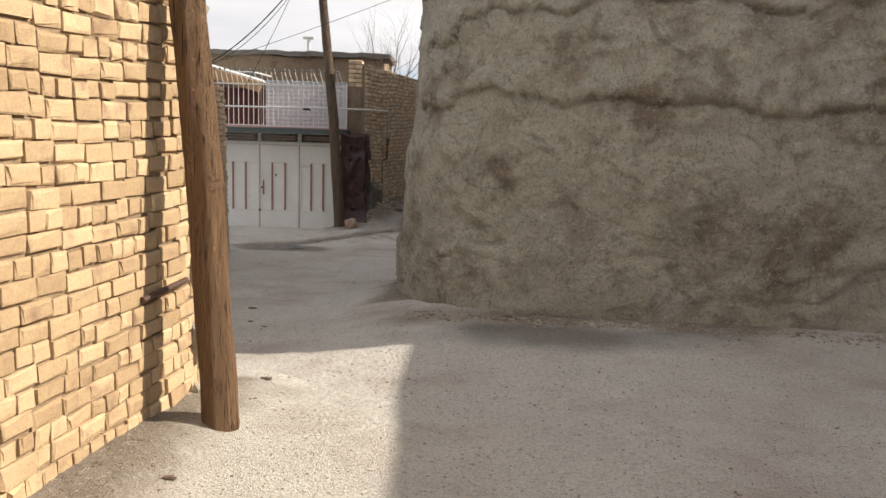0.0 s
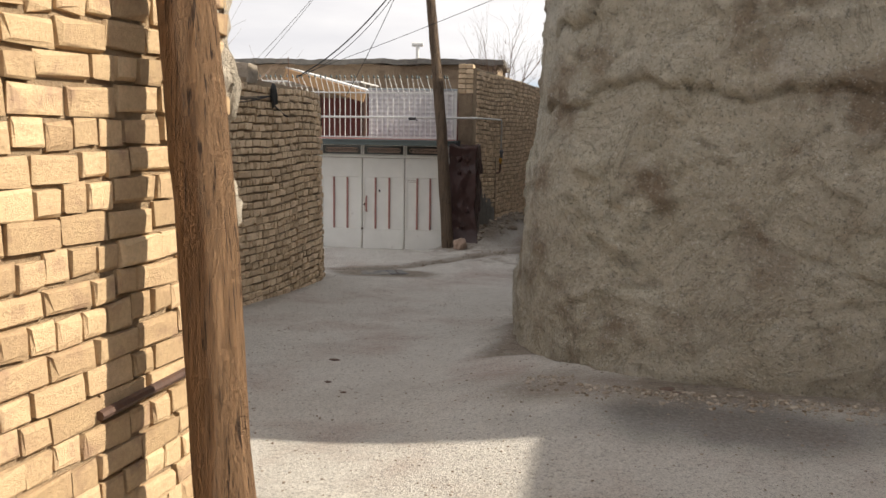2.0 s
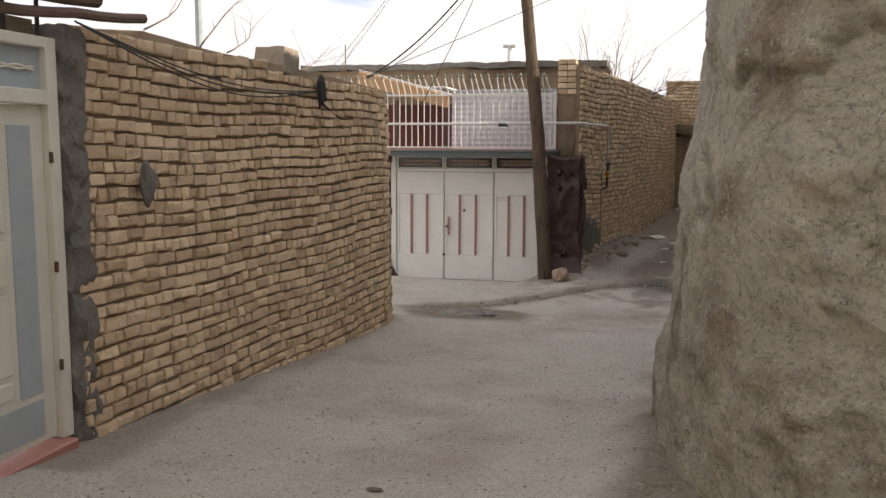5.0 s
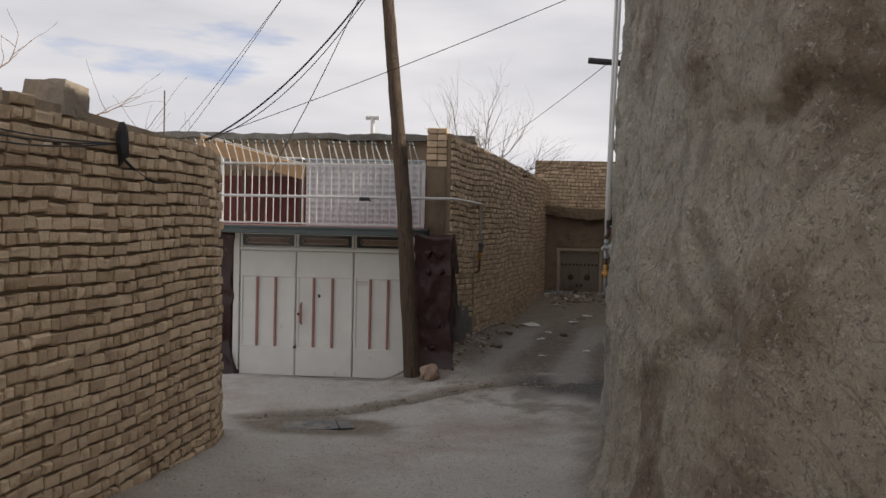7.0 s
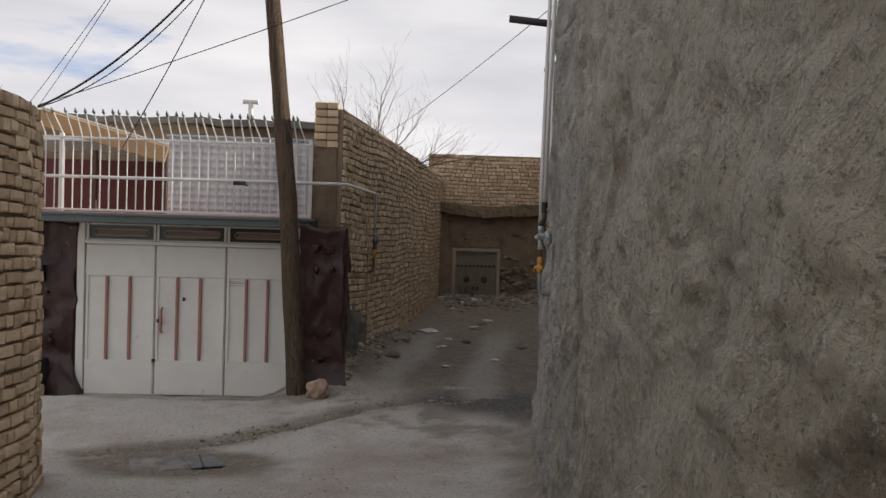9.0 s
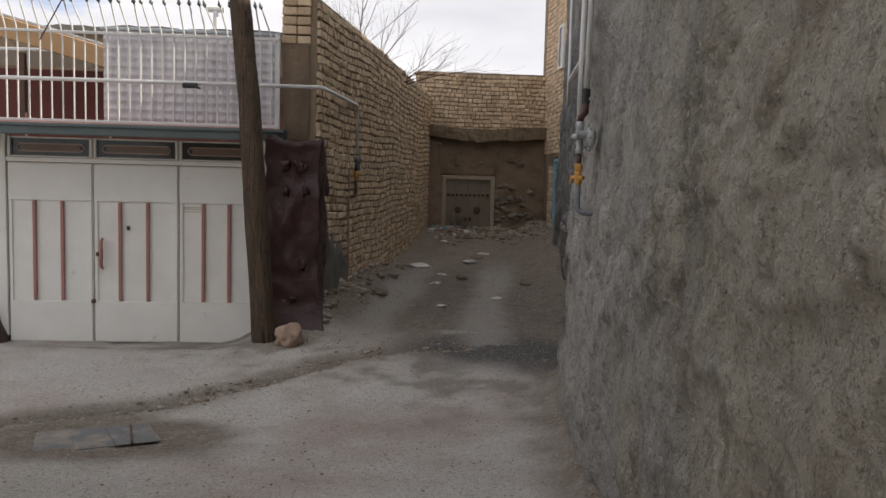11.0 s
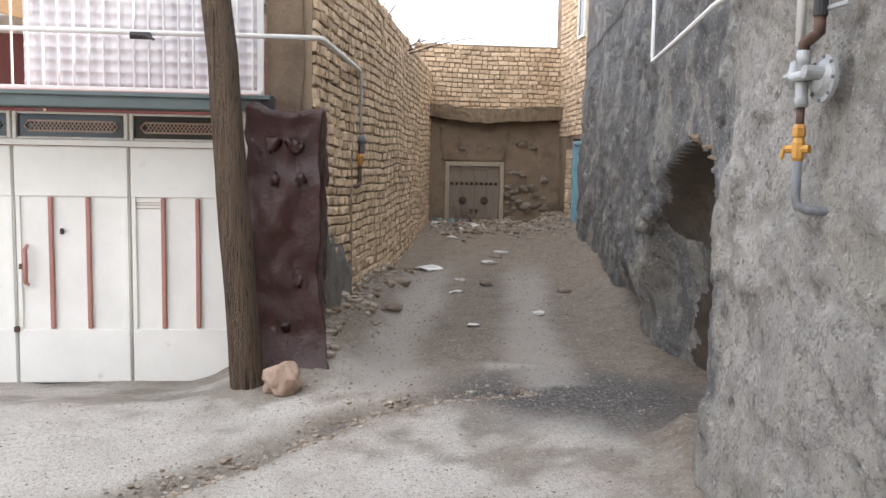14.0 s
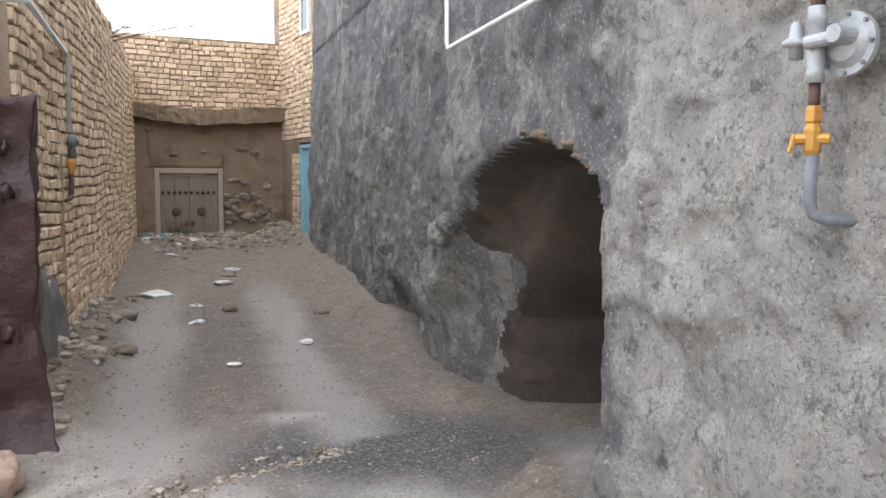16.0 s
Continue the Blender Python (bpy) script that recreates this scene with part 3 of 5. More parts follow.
    while y < 17.95:
        z = float(np.interp(y, HOLE_Y, HOLE_Z)) + 0.05 * fbm(y * 3, 3, 8) + 0.01
        bm = bmesh.new()
        bmesh.ops.create_icosphere(bm, subdivisions=3, radius=1)
        r, a = rnd.uniform(0.03, 0.06), rnd.uniform(0, 9)
        for v in bm.verts:
            k = r * (1 + 0.5 * fbm(v.co.x * 1.4 + a, v.co.y * 1.4, v.co.z * 1.4))
            v.co = Vector((tower_x(y) + 0.08 + 0.02 + v.co.x * k * 1.9, y + v.co.y * k * 2.6, z + 0.02 + v.co.z * k * 0.6))
        part("mud_lump", bm, M_MUD, house, "broken earthen edge of the archway", True)
        y += rnd.uniform(0.1, 0.17)
    return house


build_tower()
# ---- bricks of the walls ----
BJ = "uneven bricks in mud mortar"
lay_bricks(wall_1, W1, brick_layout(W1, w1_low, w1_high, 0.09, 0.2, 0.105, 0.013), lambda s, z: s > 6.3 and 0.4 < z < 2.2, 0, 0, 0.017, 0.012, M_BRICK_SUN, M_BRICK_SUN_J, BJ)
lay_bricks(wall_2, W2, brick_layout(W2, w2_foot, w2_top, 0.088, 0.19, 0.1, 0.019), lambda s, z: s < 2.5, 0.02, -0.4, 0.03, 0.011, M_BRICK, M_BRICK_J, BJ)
lay_bricks(wall_3, W3, brick_layout(W3, w3_foot, w3_top, 0.088, 0.19, 0.1, 0.019), lambda s, z: s < 2.5, 0, 0, 0.03, 0.011, M_BRICK, M_BRICK_J, BJ)
lay_bricks(wall_4, W4, brick_layout(W4, lambda s: 1.9, w4_top, 0.088, 0.19, 0.1, 0.019), lambda s, z: False, 0, 0, 0.03, 0.011, M_BRICK, M_BRICK_J, BJ)

# ---- more materials ----
M_PINK = material("faded_red_paint", (0.42, 0.2, 0.17), (0.36, 0.17, 0.145), 6, rough=0.5, bump=0.05, fine_mix=0.12)
M_MAROON = material("maroon_rock_paint", (0.05, 0.017, 0.015), (0.026, 0.011, 0.01), 5, rough=0.38, bump=0.6, fine=30, bump_dist=0.03, stain=(0.2, 0.14, 0.11), stain_scale=7, stain_at=(0.66, 0.74))
M_SLATE = material("slate_green_steel", (0.105, 0.135, 0.135), (0.085, 0.11, 0.11), 4, rough=0.45, bump=0.08, fine_mix=0.12, metallic=0.2)
M_PANEL = material("pale_plastic_sheet", (0.6, 0.58, 0.6), (0.52, 0.5, 0.53), 3, rough=0.35, bump=0.05, fine_mix=0.08)
M_STEEL = material("white_painted_steel", (0.7, 0.7, 0.69), (0.62, 0.62, 0.6), 8, rough=0.4, bump=0.05, fine_mix=0.12, stain=(0.36, 0.22, 0.13), stain_scale=9, stain_at=(0.68, 0.76))
M_REG = material("pale_blue_cast_metal", (0.4, 0.42, 0.42), (0.3, 0.31, 0.31), 14, rough=0.4, bump=0.15, metallic=0.2)
M_YELLOW = material("yellow_valve_brass", (0.55, 0.3, 0.06), (0.4, 0.18, 0.05), 18, rough=0.45, bump=0.2, metallic=0.3)
M_RUST = material("rusty_pipe", (0.12, 0.065, 0.045), (0.07, 0.045, 0.04), 18, rough=0.6, bump=0.3, metallic=0.3)
M_GREYPIPE = material("grey_wrapped_pipe", (0.2, 0.21, 0.22), (0.12, 0.13, 0.15), 16, rough=0.6, bump=0.3)
M_BLACK = material("black_rubber", (0.02, 0.02, 0.022), (0.03, 0.03, 0.03), 8, rough=0.6, bump=0.1)
M_OLDDOOR = material("grey_old_timber", (0.28, 0.235, 0.185), (0.19, 0.155, 0.12), 9, (6, 6, 0.5), bump=0.7, fine=60)
M_BLUE = material("sky_blue_paint", (0.27, 0.48, 0.56), (0.22, 0.4, 0.48), 5, rough=0.5, bump=0.08)
M_STONE = material("field_stone", (0.3, 0.26, 0.21), (0.22, 0.185, 0.15), 6, bump=0.6, fine=40, random_tint=0.3)
M_ROCK = material("pinkish_rock", (0.42, 0.3, 0.23), (0.3, 0.22, 0.17), 8, bump=0.7, fine=40)
M_CEMENT = material("dark_cement_patch", (0.19, 0.178, 0.16), (0.11, 0.105, 0.095), 7, bump=0.9, fine=50, bump_dist=0.03)
M_GREYPAINT = material("blue_grey_door_panel", (0.38, 0.43, 0.47), (0.34, 0.39, 0.42), 5, rough=0.5, bump=0.05, fine_mix=0.1)
M_CREAM = material("cream_door_paint", (0.66, 0.65, 0.58), (0.6, 0.58, 0.51), 5, rough=0.5, bump=0.06, fine_mix=0.1, stain=(0.2, 0.1, 0.06), stain_scale=11, stain_at=(0.7, 0.76))
M_SHEET = material("galvanised_sheet", (0.17, 0.17, 0.17), (0.1, 0.1, 0.1), 5, rough=0.65, bump=0.3, metallic=0.2, stain=(0.3, 0.26, 0.21), stain_scale=4)
M_PAPER = material("white_litter", (0.75, 0.74, 0.72), (0.66, 0.65, 0.62), 12, bump=0.3)
M_TWIG = material("bare_twig", (0.16, 0.11, 0.085), (0.11, 0.075, 0.06), 12, bump=0.3)
M_ROOFSHEET = material("pale_roof_sheet", (0.6, 0.6, 0.6), (0.5, 0.5, 0.5), 6, rough=0.5, bump=0.1)
M_LIMB = material("ochre_roof_timber", (0.5, 0.32, 0.17), (0.42, 0.26, 0.14), 7, bump=0.3)
M_DARKROOM = material("dark_red_wall", (0.16, 0.05, 0.045), (0.11, 0.04, 0.035), 3, bump=0.2)
M_STRAW = material("straw_mud_fringe", (0.24, 0.18, 0.115), (0.14, 0.1, 0.065), 16, (1, 1, 0.4), bump=1.0, fine=70, bump_dist=0.04)
M_GRILLE = material("pink_pressed_grille", (0.5, 0.36, 0.29), (0.44, 0.31, 0.25), 9, rough=0.5, bump=0.05)
M_GLASS = bpy.data.materials.new("dark_glass")
M_GLASS.use_nodes = True
M_GLASS.node_tree.nodes["Principled BSDF"].inputs["Base Color"].default_value = (0.05, 0.055, 0.055, 1)
M_GLASS.node_tree.nodes["Principled BSDF"].inputs["Roughness"].default_value = 0.12


def thing(name, label, category, group="", kind=""):
    return tagged(new(name), label, category, group, kind)


def set_back(ob, k):
    """Moves a thing out from the lane's middle to its true distance, growing it evenly."""
    ob.matrix_world = Matrix.Translation(Vector((-1.12, 8.5, 1.2)) * (1 - k)) @ Matrix.Scale(k, 4)
    return ob


def lump(x, y, z, r, squash=(1, 1, 1), rough=0.35, seed=0, sub=2):
    bm = bmesh.new()
    bmesh.ops.create_icosphere(bm, subdivisions=sub, radius=1)
    for v in bm.verts:
        k = 1 + rough * fbm(v.co.x * 1.1 + seed * 3.1, v.co.y * 1.1, v.co.z * 1.1 + seed)
        v.co = Vector((x + v.co.x * r * squash[0] * k, y + v.co.y * r * squash[1] * k, z + v.co.z * r * squash[2] * k))
    return bm


def rough_block(x0, x1, y0, y1, z0, z1, step, amp, freq, seed=0):
    """A box with a subdivided, bumpy skin."""
    bm = bmesh.new()
    box(bm, x0, x1, y0, y1, z0, z1)
    cuts = max(1, int(max(x1 - x0, y1 - y0, z1 - z0) / step))
    bmesh.ops.subdivide_edges(bm, edges=bm.edges[:], cuts=cuts, use_grid_fill=True)
    for v in bm.verts:
        c = v.co
        v.co = c + Vector((fbm(c.x * freq, c.y * freq, c.z * freq + seed), fbm(c.x * freq + 9, c.y * freq, c.z * freq + seed), fbm(c.x * freq, c.y * freq + 5, c.z * freq + seed))) * amp
    return bm


# ---- wooden poles ----
def wooden_pole(points, radii, label, seed, mat):
    pole = thing("utility_pole", label, "pole", "leaning wooden poles")
    pts = []
    rr = []
    P = [Vector(p) for p in points]
    for i in range(len(P) - 1):
        for k in range(14):
            f = k / 14
            q = P[i].lerp(P[i + 1], f)
            q.x += 0.006 * fbm(q.z * 2, seed, 0)
            pts.append(q)
            rr.append(radii[i] + (radii[i + 1] - radii[i]) * f)
    pts.append(P[-1])
    rr.append(radii[-1])
    bm = bmesh.new()
    tube(bm, pts, rr, 28)
    for v in bm.verts:
        a = math.atan2(v.co.y - P[0].y, v.co.x - pts[0].x)
        o = Vector((fbm(v.co.x * 25, v.co.y * 25, v.co.z * 0.8 + seed), fbm(v.co.x * 25 + 5, v.co.y * 25, v.co.z * 0.8 + seed), 0))
        v.co += o * 0.009
    part("trunk", bm, mat, pole, "split and weathered grain", True)
    return pole


wooden_pole([(-1.085, 4.13, -0.15), (-1.185, 4.2, 1.35), (-1.272, 4.26, 2.2), (-1.5, 4.4, 5.4)], [0.093, 0.088, 0.083, 0.065], "leaning reddish wooden utility pole beside the sunlit wall", 1, M_WOOD)
wooden_pole([(-2.1, 17.3, -0.8), (-2.28, 17.38, 1.62), (-2.545, 17.5, 4.1), (-2.82, 17.62, 6.75)], [0.112, 0.1, 0.08, 0.062], "leaning grey-brown wooden utility pole beside the white gate", 5, M_WOOD_GREY)

# ---- gate ----
GY = 17.35


def gate():
    g = thing("double_gate", "cream white steel yard gate with faded red ribs", "gate")
    part("frame", boxed(-4.52, -4.44, GY - 0.03, GY + 0.05, -0.62, 1.3, 0.005), M_WHITE, g)
    part("frame", boxed(-2.2, -2.12, GY - 0.03, GY + 0.05, -0.62, 1.3, 0.005), M_WHITE, g)
    part("frame", boxed(-4.435, -2.205, GY - 0.035, GY + 0.05, 1.045, 1.085, 0.004), M_WHITE, g)
    xs = (-4.435, -3.682, -2.92, -2.205)
    for i in range(3):
        a, b = xs[i] + 0.006, xs[i + 1] - 0.006
        leaf = part("leaf", boxed(a, b, GY, GY + 0.04, -0.6, 1.04, 0.003), M_WHITE, g)
        bm = bmesh.new()
        box(bm, a + 0.004, b - 0.004, GY - 0.022, GY, 0.7, 1.035, 0.004)
        box(bm, a + 0.004, b - 0.004, GY - 0.022, GY, -0.595, -0.22, 0.006)
        for u in (a + 0.02, b - 0.02):
            box(bm, u - 0.014, u + 0.014, GY - 0.018, GY, -0.219, 0.699, 0.003)
        part("panel_frame", bm, M_WHITE, leaf)
        for k in (0.31, 0.64):
            x = a + (b - a) * k
            part("rib", boxed(x - 0.015, x + 0.015, GY - 0.03, GY, -0.215, 0.695, 0.005), M_PINK, leaf, "faded red rib")
        # transom light over the leaf
        tr = part("transom", boxed(a, b, GY + 0.02, GY + 0.03, 1.09, 1.27), M_GLASS, g, "dark glass transom light")
        for p, q, r, t in ((a, a + 0.025, 1.087, 1.27), (b - 0.025, b, 1.087, 1.27), (a + 0.026, b - 0.026, 1.087, 1.102), (a + 0.026, b - 0.026, 1.255, 1.27)):
            part("transom_frame", boxed(p, q, GY - 0.015, GY + 0.03, r, t, 0.003), M_WHITE, tr)
        bm = bmesh.new()
        x0, x1, zc, h = a + 0.07, b - 0.07, 1.175, 0.034
        for z in (zc - h, zc + h):
            box(bm, x0 + 0.03, x1 - 0.03, GY - 0.002, GY + 0.008, z - 0.005, z + 0.005)
        for e, f in ((x0, x0 + 0.03), (x1, x1 - 0.03)):
            for sg in (-1, 1):
                tube(bm, [(e, GY + 0.003, zc), (f, GY + 0.003, zc + sg * h)], 0.005, 6)
        n = int((x1 - x0 - 0.06) / 0.026)
        for k in range(n):
            u = x0 + 0.03 + 0.026 * k
            for sg in (1, -1):
                tube(bm, [(u, GY + 0.003, zc - sg * h), (u + 0.05, GY + 0.003, zc + sg * h)], 0.0035, 4)
        part("grille", bm, M_GRILLE, tr, "pinkish pressed lattice strip")
    bm = bmesh.new()
    tube(bm, [(-3.6, GY - 0.02, 0.36), (-3.6, GY - 0.07, 0.34), (-3.598, GY - 0.075, 0.22), (-3.6, GY - 0.07, 0.11), (-3.6, GY - 0.02, 0.09)], [0.012, 0.015, 0.018, 0.015, 0.012], 8)
    part("handle", bm, M_PINK, g, "faded red pull handle", True)
    part("lock", lump(-3.37, GY - 0.02, 0.46, 0.016, (1, 0.6, 1.3), 0.5, 3), M_BLACK, g)
    part("lock", boxed(-3.655, -3.63, GY - 0.04, GY, 0.2, 0.235, 0.003), M_RUST, g)
    part("lock", boxed(-3.7, -3.665, GY - 0.04, GY, -0.235, -0.2, 0.003), M_RUST, g)
    bm = bmesh.new()
    for z in (0.62, 0.645, 0.66):
        box(bm, -2.9, -2.72, GY - 0.006, GY, z, z + 0.004)
    part("letter_slot", bm, M_MORTAR, g)
    return g


set_back(gate(), 1.113)

# canopy over the gate
cn = thing("gate_canopy", "slate-green steel canopy edge over the gate", "canopy")
part("fascia", boxed(-5.6, -2.0, 17.16, 17.2, 1.275, 1.375, 0.008), M_SLATE, cn)
part("soffit", boxed(-5.6, -2.0, 17.2, 17.9, 1.3, 1.36), M_SLATE, cn)
set_back(cn, 1.061)
part("lip", boxed(-5.6, -1.95, 17.13, 17.16, 1.35, 1.38, 0.004), M_SLATE, cn)
part("tile_strip", boxed(-5.6, -2.05, 17.22, 17.66, 1.361, 1.392, 0.006), M_PINK, cn, "faded red edging")
part("end_box", boxed(-1.995, -1.93, 17.15, 17.3, 1.25, 1.38, 0.006), M_BLACK, cn)


# painted rock pillars beside the gate
def rock_pillar(x0, x1, y0, y1, z1, label, seed):
    p = thing("gate_pillar", label, "pillar", "painted gate pillars")
    bm = rough_block(x0, x1, y0, y1, -0.85, z1, 0.045, 0.055, 2.6, seed)
    for v in bm.verts:
        k = max(0.0, -0.2 - v.co.z)
        v.co.y -= 0.35 * k
        v.co.x += 0.12 * k * (1 if v.co.x > (x0 + x1) / 2 else -1)
    part("body", bm, M_MAROON, p, smooth=True)
    for i in range(9):
        x, z = x0 + (x1 - x0) * random.uniform(0.2, 0.85), random.uniform(-0.3, z1 - 0.1)
        part("stone", lump(x, y0 - 0.01, z, random.uniform(0.02, 0.045), (0.9, 0.7, 1.3), 0.9, i * 1.7 + seed), M_MAROON, p, smooth=True)
    return p


set_back(rock_pillar(-2.11, -1.63, 17.2, 18.35, 1.3, "glossy maroon painted artificial rock gate pillar", 2), 1.042)
set_back(rock_pillar(-5.6, -4.53, 17.33, 17.75, 1.26, "dark maroon painted stone pillar with a meter box", 8), 1.113)
mb = thing("meter_box", "small black metal box on the dark gate pillar", "box")
part("body", boxed(-4.98, -4.84, 17.22, 17.32, 0.62, 0.8, 0.008), M_BLACK, mb)
set_back(mb, 1.113)
part("screen", boxed(-4.95, -4.87, 17.212, 17.22, 0.68, 0.76, 0.003), M_GREYPAINT, mb)
part("crate", boxed(-5.0, -4.78, 17.0, 17.28, -0.62, -0.2, 0.01), M_BLACK)
set_back(bpy.data.objects["crate"], 1.113)
tagged(bpy.data.objects["crate"], "black box standing at the foot of the dark pillar", "box")
# dark patch of cement at the foot of the alley wall
def cement_skirt():
    bm = bmesh.new()
    nx, nz = 40, 24
    rows = []
    for j in range(nz + 1):
        row = []
        for i in range(nx + 1):
            sp = -0.02 + 1.35 * i / nx
            p, t, nn = W3.at(max(0.0, sp))
            top = 0.62 - 0.5 * (max(0.0, sp) / 1.33) ** 0.8 + 0.12 * fbm(sp * 5, 2, 0)
            z = -0.7 + (top + 0.7) * j / nz
            d = 0.02 + 0.045 * (1 - smooth_step(0.75, 1.0, j / nz)) * (1 - smooth_step(0.85, 1.0, i / nx)) + 0.03 * fbm(sp * 4, z * 4, 7) + 0.1 * max(0, -0.25 - z)
            row.append(bm.verts.new((p[0] + nn[0] * d, p[1] + nn[1] * d, z)))
        rows.append(row)
    for a, b in zip(rows, rows[1:]):
        for i in range(nx):
            bm.faces.new((a[i], a[i + 1], b[i + 1], b[i]))
    tagged(part("cement_patch", bm, M_CEMENT, smooth=True), "dark cement skirting at the foot of the brick wall", "patch")


cement_skirt()

# brick column over the pillar
col = thing("brick_column", "brick column end with a muddy plastered face", "column")
set_back(col, 1.113)
part("plaster", rough_block(-1.985, -1.745, 17.28, 17.6, 1.2, 2.18, 0.06, 0.012, 5, 3), M_MUD, col)
z = 2.17
while z < 2.62:
    for a, b in ((-1.99, -1.86), (-1.855, -1.735)):
        part("brick", boxed(a, b, 17.27 + random.uniform(-0.01, 0.01), 17.6, z, z + 0.072, 0.008), M_BRICK, col)
    z += 0.085


# ---- fence over the canopy ----
def fence():
    f = thing("spiked_fence", "white steel fence with spiked bent tips over the gate", "fence")
    y = 17.3
    part("rail", boxed(-5.6, -2.02, y - 0.012, y + 0.012, 1.4, 1.425, 0.003), M_STEEL, f)
    part("rail", boxed(-5.6, -2.02, y - 0.012, y + 0.012, 2.18, 2.205, 0.003), M_STEEL, f)
    for x in (-4.72, -2.03):
        part("post", boxed(x - 0.022, x + 0.022, y + 0.013, y + 0.057, 1.38, 2.24, 0.004), M_STEEL, f)
    bm = bmesh.new()
    tube(bm, [(0, 0, 1.4), (0, 0, 2.16), (-0.012, -0.01, 2.24), (-0.05, -0.06, 2.36), (-0.075, -0.1, 2.45)], 0.0075, 6)
    me = finish("bar", bm, M_STEEL)
    bm = bmesh.new()
    tube(bm, [(-0.074, -0.098, 2.435), (-0.08, -0.105, 2.455), (-0.09, -0.12, 2.5)], [0.006, 0.02, 0.001], 6)
    tip = finish("spike", bm, M_SLATE)
    n = 37
    for i in range(n):
        x = -5.55 + (5.55 - 2.08) * i / (n - 1)
        b = part("bar", me, M_STEEL, f)
        b.location = (x, y - 0.001 * (i % 3), 0)
        lean = random.uniform(-0.25, 0.5)
        b.rotation_euler = (0, 0, lean)
        s = part("spike", tip, M_SLATE, b)
    return f


set_back(fence(), 1.074)


# corrugated plastic screen behind the fence
def screen():
    p = thing("plastic_screen", "pale lilac corrugated plastic sheet behind the fence", "screen")
    bm = bmesh.new()
    nx, nz = 90, 90
    x0, x1, z0, z1 = -3.6, -2.03, 1.385, 2.24
    grid = [[bm.verts.new((x0 + (x1 - x0) * i / nx, 17.42 + 0.007 * math.sin((x0 + (x1 - x0) * i / nx) * 2 * math.pi / 0.09) + 0.010 * abs(math.sin(j / nz * 11 * math.pi)), z0 + (z1 - z0) * j / nz)) for i in range(nx + 1)] for j in range(nz + 1)]
    for j in range(nz):
        for i in range(nx):
            bm.faces.new((grid[j][i], grid[j][i + 1], grid[j + 1][i + 1], grid[j + 1][i]))
    ob = part("sheet", bm, M_PANEL, p, smooth=True)
    ob.modifiers.new("thick", "SOLIDIFY").thickness = 0.006
    part("top_trim", boxed(-3.62, -2.02, 17.4, 17.46, 2.241, 2.27, 0.004), M_GREYPAINT, p)
    return p


set_back(screen(), 1.085)

# lean-to roof behind the fence
lt = thing("lean_to", "lean-to with an ochre boarded edge over a dark red yard wall", "shed")
part("roof_sheet", boxed(0, 1.9, 0, 2.4, 0.0, 0.03, 0.004, Matrix.Translation((-6.05, 19.95, 2.86)) @ Matrix.Rotation(radians(15), 4, "Y")), M_ROOFSHEET, lt, "pale crumpled roof sheet")
part("fascia", boxed(0.02, 1.85, -0.02, 0.02, -0.24, -0.005, 0.01, Matrix.Translation((-6.05, 19.95, 2.86)) @ Matrix.Rotation(radians(15), 4, "Y")), M_LIMB, lt, "ochre boarded edge")
part("back_wall", boxed(-7.5, -1.9, 21.8, 22.0, -0.6, 2.3), M_DARKROOM, lt)
for x in (-5.3, -4.33):
    part("post", boxed(x - 0.035, x + 0.035, 19.97, 20.04, -0.6, 2.3, 0.005), M_RUST, lt)
part("slab", boxed(-7.5, -1.95, 18.75, 22.0, -1.0, -0.6), M_MUD, lt)


# flat-roofed mud house behind
def back_house():
    h = thing("flat_roofed_house", "low mud house with a ragged flat roof behind the yard", "house")
    part("wall", rough_block(-9.5, -1.9, 26.0, 29.0, -0.6, 3.4, 0.25, 0.05, 0.9, 1), M_MUD, h)
    part("roof", rough_block(-9.7, -1.75, 25.8, 29.1, 3.4, 3.54, 0.15, 0.06, 1.6, 6), M_CEMENT, h)
    part("vent_pipe", tubed([(-4.2, 26.2, 3.4), (-4.2, 26.2, 4.0)], 0.05), M_STEEL, h)
    part("vent_cap", tubed([(-4.36, 26.2, 3.98), (-4.04, 26.2, 3.98)], 0.06), M_STEEL, h)
    part("roof_sheet", boxed(-9.4, -5.2, 23.5, 25.7, 2.75, 2.8, 0.01), M_ROOFSHEET, h)


back_house()


